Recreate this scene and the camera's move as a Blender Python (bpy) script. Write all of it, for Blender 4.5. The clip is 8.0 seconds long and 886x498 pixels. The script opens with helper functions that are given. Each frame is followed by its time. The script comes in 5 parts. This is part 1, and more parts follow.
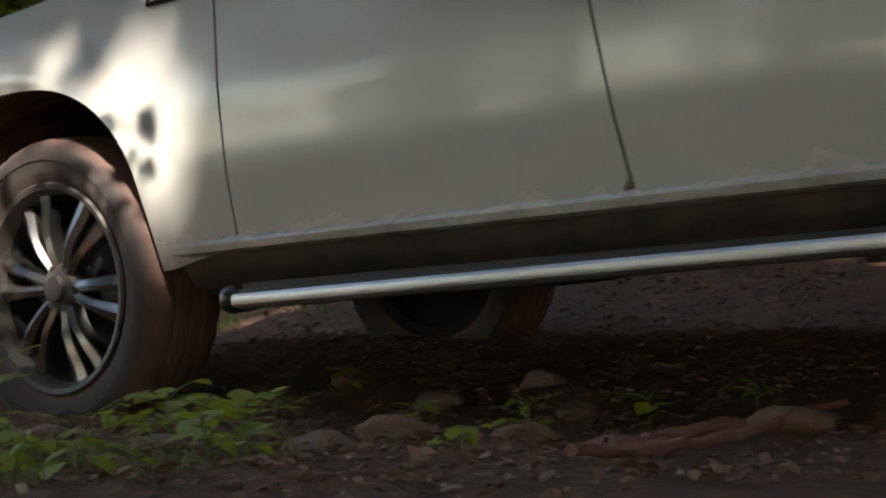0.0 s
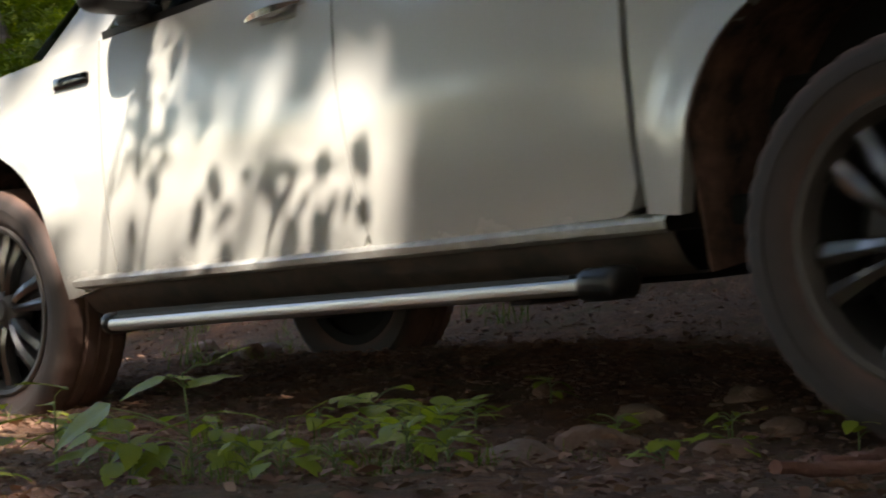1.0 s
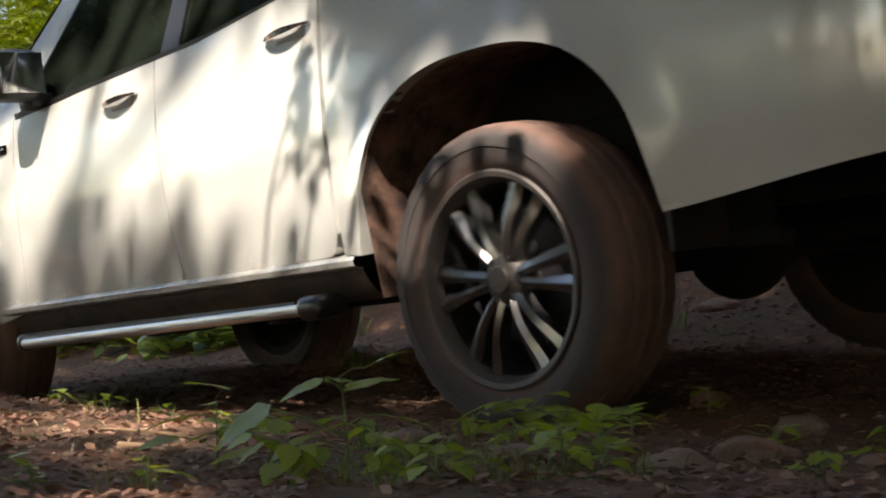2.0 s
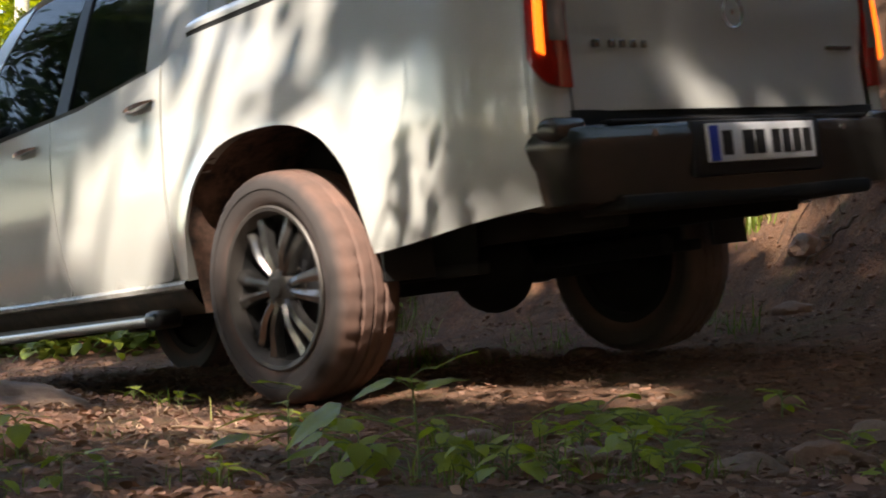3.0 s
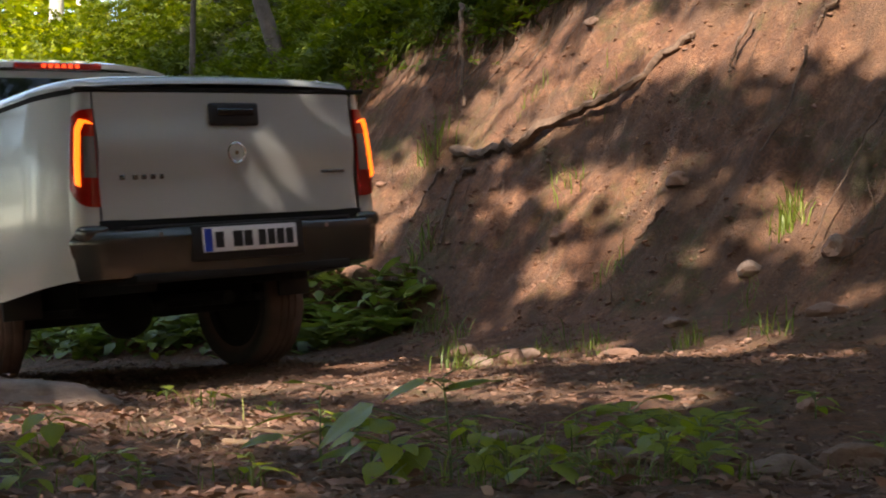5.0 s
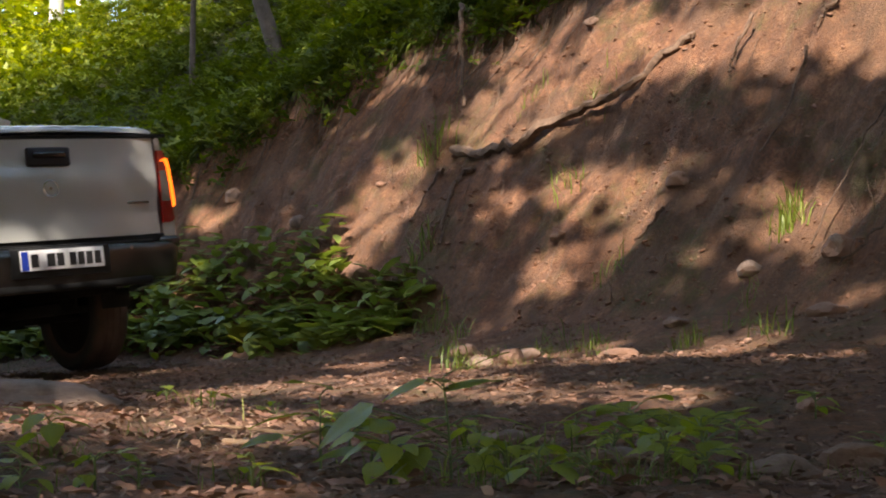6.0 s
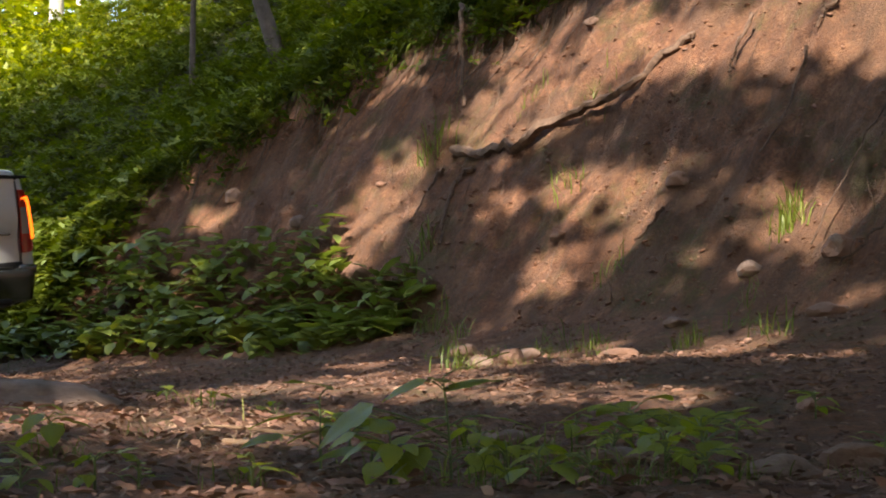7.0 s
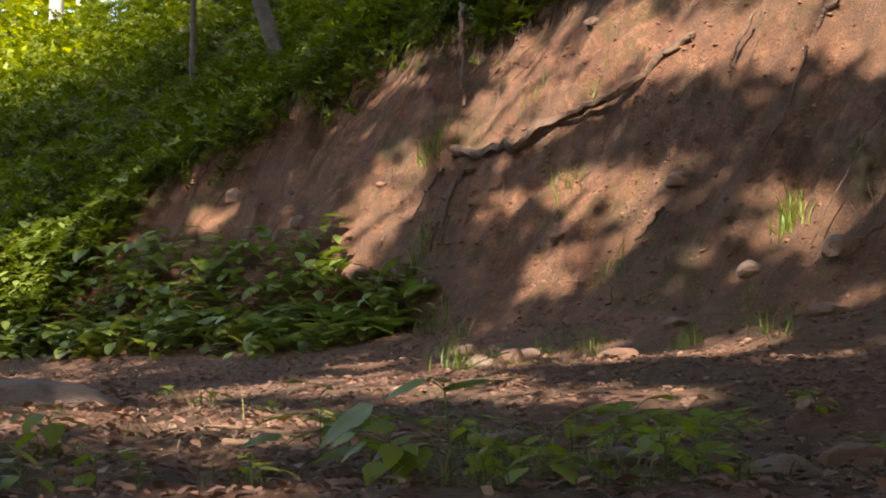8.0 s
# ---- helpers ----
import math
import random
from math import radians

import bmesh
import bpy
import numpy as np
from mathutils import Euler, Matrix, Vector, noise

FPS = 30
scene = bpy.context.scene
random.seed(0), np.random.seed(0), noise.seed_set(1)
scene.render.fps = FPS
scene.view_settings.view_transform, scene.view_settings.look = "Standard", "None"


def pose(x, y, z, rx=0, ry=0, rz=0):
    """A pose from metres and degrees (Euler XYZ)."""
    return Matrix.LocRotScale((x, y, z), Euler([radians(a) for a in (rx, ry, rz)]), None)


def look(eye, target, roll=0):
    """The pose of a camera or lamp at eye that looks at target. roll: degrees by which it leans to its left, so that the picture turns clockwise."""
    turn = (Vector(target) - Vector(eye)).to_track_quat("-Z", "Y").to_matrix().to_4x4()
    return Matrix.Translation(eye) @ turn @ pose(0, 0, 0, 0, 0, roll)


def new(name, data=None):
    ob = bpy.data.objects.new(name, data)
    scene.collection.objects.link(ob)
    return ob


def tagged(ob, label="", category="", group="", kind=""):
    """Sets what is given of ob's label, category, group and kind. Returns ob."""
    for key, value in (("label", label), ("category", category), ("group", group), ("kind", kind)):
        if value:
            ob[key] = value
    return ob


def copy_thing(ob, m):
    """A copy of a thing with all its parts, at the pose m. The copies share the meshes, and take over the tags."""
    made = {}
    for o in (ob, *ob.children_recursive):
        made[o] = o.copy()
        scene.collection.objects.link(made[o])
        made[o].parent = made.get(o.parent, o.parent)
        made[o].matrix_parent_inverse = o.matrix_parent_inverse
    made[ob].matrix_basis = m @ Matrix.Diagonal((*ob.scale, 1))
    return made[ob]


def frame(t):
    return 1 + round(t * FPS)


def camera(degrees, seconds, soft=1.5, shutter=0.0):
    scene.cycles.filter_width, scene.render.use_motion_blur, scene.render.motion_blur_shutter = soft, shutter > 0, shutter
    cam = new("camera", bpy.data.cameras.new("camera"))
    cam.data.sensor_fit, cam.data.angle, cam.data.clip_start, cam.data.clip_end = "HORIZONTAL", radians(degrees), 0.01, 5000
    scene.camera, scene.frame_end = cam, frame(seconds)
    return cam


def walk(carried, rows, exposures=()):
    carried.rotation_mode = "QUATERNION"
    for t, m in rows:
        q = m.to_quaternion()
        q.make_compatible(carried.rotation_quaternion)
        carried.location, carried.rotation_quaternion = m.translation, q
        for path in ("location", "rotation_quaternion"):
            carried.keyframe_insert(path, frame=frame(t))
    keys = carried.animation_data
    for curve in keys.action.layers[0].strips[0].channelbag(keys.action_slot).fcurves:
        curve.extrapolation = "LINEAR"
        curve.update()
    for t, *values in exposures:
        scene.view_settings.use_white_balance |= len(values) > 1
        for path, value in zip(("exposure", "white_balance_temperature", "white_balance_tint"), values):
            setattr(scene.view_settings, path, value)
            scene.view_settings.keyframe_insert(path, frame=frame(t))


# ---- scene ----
EYE = 0.6            # height of the lens over the world's zero


def cam_pose(yaw, pitch, roll):
    return pose(0, 0, EYE, 0, 0, yaw) @ pose(0, 0, 0, pitch) @ pose(0, 0, 0, 0, roll) @ pose(0, 0, 0, 90)


cam = camera(32.2, 8.0, soft=1.9, shutter=0.32)
walk(cam, [(0.0, cam_pose(-17.27, 0.55, 2.16)), (0.5, cam_pose(-12.92, 0.84, 1.64)),
           (1.0, cam_pose(-9.71, 1.12, 1.15)), (1.2, cam_pose(-8.62, 1.24, 1.02)),
           (2.3, cam_pose(-2.43, 1.43, 0.29)), (2.5, cam_pose(-1.78, 1.44, 0.17)),
           (3.0, cam_pose(-1.19, 1.46, 0.09)), (3.5, cam_pose(-0.51, 1.48, 0.05)),
           (4.0, cam_pose(-0.04, 1.48, 0.0)), (4.5, cam_pose(0, 1.48, 0)), (8.0, cam_pose(0, 1.48, 0))],
     exposures=[(0.0, 2.2, 7200, 12), (8.0, 2.2, 7200, 12)])

# ---- light ----
SUN_DIR = Vector((-0.24, -0.67, 0.70)).normalized()   # towards the sun
world = bpy.data.worlds.new("world")
scene.world = world
world.use_nodes = True
wn = world.node_tree
sky = wn.nodes.new("ShaderNodeTexSky")
sky.sky_type = 'NISHITA'
sky.sun_disc = False
sky.sun_elevation = math.asin(SUN_DIR.z)
sky.sun_rotation = math.atan2(SUN_DIR.x, SUN_DIR.y)
wn.links.new(sky.outputs[0], wn.nodes["Background"].inputs[0])
wn.nodes["Background"].inputs[1].default_value = 0.15
sun = new("sun", bpy.data.lights.new("sun", 'SUN'))
sun.data.energy, sun.data.angle, sun.data.color = 3.1, radians(0.53), (1.0, 0.945, 0.90)
sun.matrix_world = look(SUN_DIR * 50, (0, 0, 0))


# ---- materials ----
def mat(name, color, rough=0.7, metal=0.0, **kw):
    m = bpy.data.materials.new(name)
    m.use_nodes = True
    b = m.node_tree.nodes["Principled BSDF"]
    b.inputs["Base Color"].default_value = (*color, 1)
    b.inputs["Roughness"].default_value = rough
    b.inputs["Metallic"].default_value = metal
    for k, v in kw.items():
        b.inputs[k.replace("_", " ")].default_value = v
    return m


class Nodes:
    """Short hand for building a node tree."""

    def __init__(self, m):
        self.t = m.node_tree
        self.bsdf = self.t.nodes["Principled BSDF"]
        self.pos = self.t.nodes.new("ShaderNodeTexCoord").outputs["Object"]

    def link(self, a, b):
        self.t.links.new(a, b)

    def noise(self, scale, detail=6, rough=0.6, vec=None):
        n = self.t.nodes.new("ShaderNodeTexNoise")
        n.inputs["Scale"].default_value, n.inputs["Detail"].default_value, n.inputs["Roughness"].default_value = scale, detail, rough
        self.link(vec or self.pos, n.inputs["Vector"])
        return n.outputs["Fac"]

    def ramp(self, fac, stops):
        r = self.t.nodes.new("ShaderNodeValToRGB")
        e = r.color_ramp.elements
        while len(e) < len(stops):
            e.new(0.5)
        for el, (p, c) in zip(e, stops):
            el.position, el.color = p, (*c, 1) if len(c) == 3 else c
        self.link(fac, r.inputs[0])
        return r.outputs[0]

    def mix(self, fac, a, b, blend='MIX'):
        n = self.t.nodes.new("ShaderNodeMix")
        n.data_type, n.blend_type = 'RGBA', blend
        for s, v in ((n.inputs["Factor"], fac), (n.inputs["A"], a), (n.inputs["B"], b)):
            if isinstance(v, (int, float)):
                s.default_value = v
            elif isinstance(v, tuple):
                s.default_value = (*v, 1)
            else:
                self.link(v, s)
        return n.outputs["Result"]

    def random(self):
        return self.t.nodes.new("ShaderNodeObjectInfo").outputs["Random"]

    def island(self):
        return self.t.nodes.new("ShaderNodeNewGeometry").outputs["Random Per Island"]

    def bump(self, height, strength=0.4, dist=0.02):
        n = self.t.nodes.new("ShaderNodeBump")
        n.inputs["Strength"].default_value, n.inputs["Distance"].default_value = strength, dist
        self.link(height, n.inputs["Height"])
        self.link(n.outputs[0], self.bsdf.inputs["Normal"])

    def color(self, c):
        self.link(c, self.bsdf.inputs["Base Color"])

    def rough(self, c):
        self.link(c, self.bsdf.inputs["Roughness"])


def lump(v):
    return (v, v, v)


def earth_material():
    m = mat("earth", (0.2, 0.12, 0.08), 0.95)
    n = Nodes(m)
    big = n.noise(1.1, 5)
    mid = n.noise(6, 9, 0.72)
    fine = n.noise(55, 6, 0.7)
    stretch = n.t.nodes.new("ShaderNodeMapping")
    stretch.inputs["Scale"].default_value = (9, 9, 2.2)
    n.link(n.pos, stretch.inputs["Vector"])
    streak = n.noise(1.6, 6, 0.65, stretch.outputs[0])
    base = n.ramp(mid, [(0.30, (0.125, 0.050, 0.025)), (0.5, (0.29, 0.122, 0.056)), (0.70, (0.46, 0.230, 0.118))])
    base = n.mix(n.ramp(streak, [(0.36, lump(0.75)), (0.60, lump(0.0))]), base, (0.12, 0.055, 0.030))
    base = n.mix(n.ramp(big, [(0.42, lump(0.0)), (0.62, lump(0.55))]), base, (0.125, 0.082, 0.045))
    moss = n.noise(2.3, 8, 0.75)
    base = n.mix(n.ramp(moss, [(0.52, lump(0.0)), (0.64, lump(0.65))]), base, (0.085, 0.090, 0.018))
    base = n.mix(n.ramp(fine, [(0.35, lump(0.7)), (0.6, lump(0.0))]), base, (0.10, 0.050, 0.030))
    n.color(base)
    n.bump(n.mix(0.5, n.mix(0.5, mid, streak), fine), 1.0, 0.06)
    return m


M_EARTH = earth_material()


def humus_material():
    m = mat("mossy_humus", (0.05, 0.05, 0.02), 0.95)
    n = Nodes(m)
    a = n.noise(9, 7, 0.7)
    n.color(n.ramp(a, [(0.35, (0.035, 0.028, 0.016)), (0.55, (0.05, 0.055, 0.014)), (0.7, (0.07, 0.085, 0.018))]))
    n.bump(a, 0.8, 0.05)
    return m


M_HUMUS = humus_material()


def paint_material():
    m = mat("pearl_white_paint", (0.54, 0.54, 0.52), 0.24, 0.12)
    n = Nodes(m)
    dust = n.noise(2.2, 2, 0.4)
    c = n.mix(n.ramp(dust, [(0.0, lump(0.0)), (1.0, lump(0.45))]), (0.53, 0.535, 0.50), (0.46, 0.445, 0.39))
    # dried spray along the lower edge of the body
    sep = n.t.nodes.new("ShaderNodeSeparateXYZ")
    n.link(n.pos, sep.inputs[0])
    edge = n.t.nodes.new("ShaderNodeMath")
    edge.operation = 'MULTIPLY_ADD'
    edge.inputs[1].default_value = 0.22
    n.link(n.noise(7, 6, 0.7), edge.inputs[0])
    n.link(sep.outputs["Z"], edge.inputs[2])
    spray = n.ramp(edge.outputs[0], [(0.465, lump(0.7)), (0.545, lump(0.0))])
    c = n.mix(spray, c, (0.16, 0.105, 0.075))
    n.color(c)
    n.rough(n.ramp(spray, [(0.0, lump(0.24)), (1.0, lump(0.7))]))
    n.bsdf.inputs["Coat Weight"].default_value = 0.9
    n.bsdf.inputs["Coat Roughness"].default_value = 0.07
    return m


M_PAINT = paint_material()
M_BLACK = mat("black_plastic", (0.012, 0.012, 0.012), 0.5)
# near-black for rubber seals, and for shade painted onto underbody and hollows
M_SHADE_RUBBER = mat("shade_and_rubber_black", (0.006, 0.006, 0.006), 0.9)
M_CHROME = mat("chrome", (0.75, 0.75, 0.76), 0.12, 1.0)


def rubber_material():
    m = mat("dusty_rubber", (0.03, 0.03, 0.03), 0.85)
    n = Nodes(m)
    d = n.noise(6, 6, 0.6)
    sep = n.t.nodes.new("ShaderNodeSeparateXYZ")
    n.link(n.pos, sep.inputs[0])
    wide = n.t.nodes.new("ShaderNodeMath")
    wide.operation = 'ABSOLUTE'
    n.link(sep.outputs["Y"], wide.inputs[0])
    tread = n.ramp(wide.outputs[0], [(0.095, lump(1.0)), (0.125, lump(0.10))])
    dirt = n.mix(1.0, n.ramp(d, [(0.32, lump(0.35)), (0.66, lump(1.0))]), tread, 'MULTIPLY')
    n.color(n.mix(dirt, (0.034, 0.032, 0.031), (0.19, 0.105, 0.078)))
    n.bump(n.noise(80), 0.3, 0.004)
    return m


M_RUBBER = rubber_material()
M_RIM = mat("dusty_silver_alloy", (0.26, 0.25, 0.24), 0.27, 0.95)
M_RIM_EDGE = mat("dusty_rim_edge", (0.085, 0.075, 0.068), 0.55, 0.5)
M_RIM_DARK = mat("dark_grey_alloy", (0.06, 0.06, 0.065), 0.4, 0.8)

# ---- terrain ----
# middle line of the forest track: x, y, height, cross fall in degrees
TRACK = [(6.0, -3.2, -0.24, -1), (3.6, 0.4, -0.27, -1.5), (2.68, 1.8, -0.285, -1.5), (2.03, 3.06, -0.30, -2.4),
         (0.8, 4.65, -0.29, -4), (-0.1, 6.09, -0.36, -5.1), (-1.09, 7.34, -0.47, -5.1), (-2.63, 9.12, -0.58, -4.2),
         (-4.2, 10.7, -0.72, -2.8), (-6.5, 12.8, -0.85, -2), (-10, 15.6, -1.0, -2), (-30, 31, -2.0, 0)]


def smooth(a, b, v):
    k = np.clip((v - a) / (b - a), 0, 1)
    return k * k * (3 - 2 * k)


def fbm(x, y, scale, octaves=4, seed=0):
    """Cheap value noise on arrays, -1 to 1."""
    out, amp, tot = np.zeros_like(x), 1.0, 0.0
    for o in range(octaves):
        sx, sy = x * scale + 17.3 * o + seed * 7.1, y * scale - 9.7 * o + seed * 3.3
        ix, iy = np.floor(sx), np.floor(sy)
        fx, fy = sx - ix, sy - iy
        fx, fy = fx * fx * (3 - 2 * fx), fy * fy * (3 - 2 * fy)

        def h(a, b):
            v = np.sin(a * 127.1 + b * 311.7 + seed * 74.7) * 43758.5453
            return v - np.floor(v)
        out += amp * (h(ix, iy) * (1 - fx) * (1 - fy) + h(ix + 1, iy) * fx * (1 - fy) + h(ix, iy + 1) * (1 - fx) * fy + h(ix + 1, iy + 1) * fx * fy)
        tot += amp
        amp, scale = amp * 0.5, scale * 2.03
    return out / tot * 2 - 1


def track_coords(x, y):
    """Along-track length, signed distance (towards the camera's side +), height and cross fall."""
    best = np.full(x.shape, 1e9)
    s, d, z, c = (np.zeros_like(x) for _ in range(4))
    run = 0.0
    for (x0, y0, z0, c0), (x1, y1, z1, c1) in zip(TRACK, TRACK[1:]):
        ex, ey = x1 - x0, y1 - y0
        ln = math.hypot(ex, ey)
        k = np.clip(((x - x0) * ex + (y - y0) * ey) / ln ** 2, 0, 1)
        px, py = x0 + k * ex, y0 + k * ey
        dist = np.hypot(x - px, y - py)
        side = np.sign(ex * (y - y0) - ey * (x - x0))
        hit = dist < best
        best = np.where(hit, dist, best)
        s, d = np.where(hit, run + k * ln, s), np.where(hit, dist * side, d)
        z, c = np.where(hit, z0 + k * (z1 - z0), z), np.where(hit, c0 + k * (c1 - c0), c)
        run += ln
    return s, d, z, c


def cut_height(s):
    """Height of the bare cut in the bank along the track."""
    return np.interp(s, [0, 12.0, 13.0, 14.0, 14.85, 15.4, 15.9, 16.2, 16.55, 17.1, 17.35, 17.8, 18.5, 20, 40],
                     [3.6, 3.4, 3.0, 2.65, 2.38, 2.28, 2.12, 1.96, 1.74, 1.62, 1.35, 0.9, 0.75, 0.6, 0.4])


def terrain(x, y, detail=True):
    """World height of the ground, of arrays."""
    x, y = np.asarray(x, float), np.asarray(y, float)
    s, d, z0, c = track_coords(x, y)
    road = z0 + 0.022 + np.clip(d, -1.5, 1.3) * np.tan(np.radians(c))
    for r in (-0.8, 0.8):
        road = road - 0.012 * np.exp(-((d - r) / 0.2) ** 2)
    verge = -0.295 - 0.03 * smooth(5, 9, y) - 0.25 * smooth(8, 14, y)
    near = smooth(1.15, 1.7, d)
    h = road * (1 - near) + np.maximum(verge, road) * near
    # the bank beyond the track
    v = -d - 1.75 + 0.25 * fbm(x, y, 0.6, 3, 5)
    hc = cut_height(s)
    toe = 0.10 * smooth(-0.7, 0.1, v)
    w = hc / 1.45
    face = hc * np.clip(v / w, 0, 1) ** 1.1
    up = np.maximum(v - w, 0)
    crest = np.interp(s, [12, 17, 19, 21, 24, 30], [14, 14, 14, 12.5, 8.0, 3.0])
    slope = 0.66 * np.minimum(up, crest) - 0.10 * np.clip(up - crest, 0, 20)
    h = h + np.where(v > -0.8, toe + face + slope, 0)
    if detail:
        inb = smooth(0.0, 0.5, v)
        h = h + fbm(x, y, 1.3, 4, 1) * (0.025 + 0.12 * inb) + fbm(x, y, 7, 3, 2) * (0.012 + 0.045 * inb) + fbm(x, y, 19, 2, 4) * (0.006 + 0.018 * inb)
        h = h - np.abs(fbm(x, y, 3, 3, 8)) * 0.14 * inb - np.abs(fbm(x + 0.3 * y, y, 9, 3, 11)) * 0.06 * inb
    return h + EYE


def ground_at(x, y):
    return float(terrain(np.array([x]), np.array([y]))[0])


def axis(lo, hi, step, far):
    mid = list(np.arange(lo, hi, step))
    a, st = [lo], step
    while a[-1] > -far:
        st *= 1.22
        a.append(a[-1] - st)
    b, st = [mid[-1]], step
    while b[-1] < far:
        st *= 1.22
        b.append(b[-1] + st)
    return np.array(a[:0:-1] + mid + b[1:])


def build_ground():
    xs, ys = axis(-6.0, 4.6, 0.036, 350), axis(1.4, 15.0, 0.036, 350)
    gx, gy = np.meshgrid(xs, ys)
    gz = terrain(gx, gy)
    nx, ny = len(xs), len(ys)
    me = bpy.data.meshes.new("ground")
    i = np.arange(nx * ny).reshape(ny, nx)
    q = np.stack([i[:-1, :-1], i[:-1, 1:], i[1:, 1:], i[1:, :-1]], -1).reshape(-1, 4)
    me.from_pydata(np.stack([gx, gy, gz], -1).reshape(-1, 3).tolist(), [], q.tolist())
    me.polygons.foreach_set("use_smooth", [True] * len(me.polygons))
    me.materials.append(M_EARTH)
    me.materials.append(M_HUMUS)
    cx, cy = (gx[:-1, :-1] + gx[1:, 1:]) / 2, (gy[:-1, :-1] + gy[1:, 1:]) / 2
    s, d, _, _ = track_coords(cx, cy)
    over = (-d - 1.75 - cut_height(s) / 1.45 + 0.15 * fbm(cx, cy, 2.0, 3, 6) > 0.02) | ((d < -2.0) & (s > 17.7 + 0.5 * fbm(cx, cy, 1.5, 3, 9))) | (d > 9)
    me.polygons.foreach_set("material_index", over.ravel().astype(np.int32))
    ob = tagged(new("ground", me), "reddish brown forest earth track with a steep bare cut bank", "ground", kind="structure")
    return ob


build_ground()


# ---- helpers for things ----
def part(name, bm, material, parent=None, label="", bevel=0.0, smooth_faces=True, angle=40):
    me = bpy.data.meshes.new(name)
    bmesh.ops.recalc_face_normals(bm, faces=bm.faces[:])
    bm.to_mesh(me)
    bm.free()
    if smooth_faces:
        me.polygons.foreach_set("use_smooth", [True] * len(me.polygons))
        me.set_sharp_from_angle(angle=radians(angle))
    me.materials.append(material)
    ob = new(name, me)
    if parent is not None:
        ob.parent = parent
    if label:
        tagged(ob, label)
    return ob


def ring_loft(bm, rings, closed=True, caps=True):
    """Skin a list of rings of points."""
    vs = [[bm.verts.new(p) for p in r] for r in rings]
    n = len(vs[0])
    for a, b in zip(vs, vs[1:]):
        for i in range(n if closed else n - 1):
            j = (i + 1) % n
            bm.faces.new((a[i], a[j], b[j], b[i]))
    if caps and closed:
        bm.faces.new(vs[0][::-1])
        bm.faces.new(vs[-1])
    return vs


def box_bm(x0, x1, y0, y1, z0, z1, bev=0.01, segs=2, bm=None):
    bm = bm or bmesh.new()
    r = bmesh.ops.create_cube(bm, size=1)
    for v in r["verts"]:
        v.co = ((x0 + x1) / 2 + v.co.x * (x1 - x0), (y0 + y1) / 2 + v.co.y * (y1 - y0), (z0 + z1) / 2 + v.co.z * (z1 - z0))
    if bev:
        es = list({e for v in r["verts"] for e in v.link_edges})
        bmesh.ops.bevel(bm, geom=es, offset=bev, segments=segs, affect='EDGES', profile=0.5)
    return bm


def spin_y(profile, n=64, bm=None, y_sign=1):
    """A body of revolution about the Y axis; profile: (radius, y) points."""
    bm = bm or bmesh.new()
    rings = [[(r * math.cos(2 * math.pi * k / n), y * y_sign, r * math.sin(2 * math.pi * k / n)) for r, y in profile] for k in range(n)]
    vs = [[bm.verts.new(p) for p in r] for r in rings]
    for k in range(n):
        a, b = vs[k], vs[(k + 1) % n]
        for i in range(len(profile) - 1):
            bm.faces.new((a[i], a[i + 1], b[i + 1], b[i]))
    return bm


# ---- the pickup; x ahead of the rear axle, y to its left ----
def side_y(x, z):
    """Half width of the body."""
    y = 0.925
    if z > 0.67:
        y -= 0.055 * (z - 0.67) + 0.16 * max(0.0, z - 0.95) ** 1.6
    else:
        k = 0.67 - z
        y -= 0.085 * k + 0.12 * k * k
    y -= 0.006 * math.exp(-((z - 0.67) / 0.05) ** 2)
    for hx in (0.0, 3.15):                       # flared arches
        r = math.hypot((x - hx), (z - 0.40) * 1.02)
        y += 0.028 * math.exp(-((r - 0.50) / 0.085) ** 2)
    if x > 3.3:
        y -= 0.30 * ((x - 3.3) / 0.8) ** 2.2
    if x < -0.85:
        y -= 0.110 * ((-0.85 - x) / 0.33) ** 2
    return y


def arch_z(x, hx, ax=0.505, az=0.485):
    if hx > 1:
        ax, az = ax - 0.02, az - 0.035
    k = abs(x - hx) / ax
    return None if k >= 1 else 0.395 + az * (1 - k ** 2.5) ** (1 / 2.5)


def belt_z(x):
    return float(np.interp(x, [-1.3, 0.45, 0.62, 1.2, 2.6, 3.4, 3.9, 4.1], [1.315, 1.27, 1.20, 1.135, 1.085, 1.03, 0.97, 0.86]))


def bottom_z(x):
    z = float(np.interp(x, [-1.2, -1.05, -0.5, 0.5, 0.6, 2.42, 2.63, 3.66, 4.1], [0.50, 0.485, 0.425, 0.425, 0.437, 0.417, 0.370, 0.40, 0.42]))
    for hx in (0.0, 3.15):
        a = arch_z(x, hx)
        if a is not None:
            z = max(z, a)
    return z


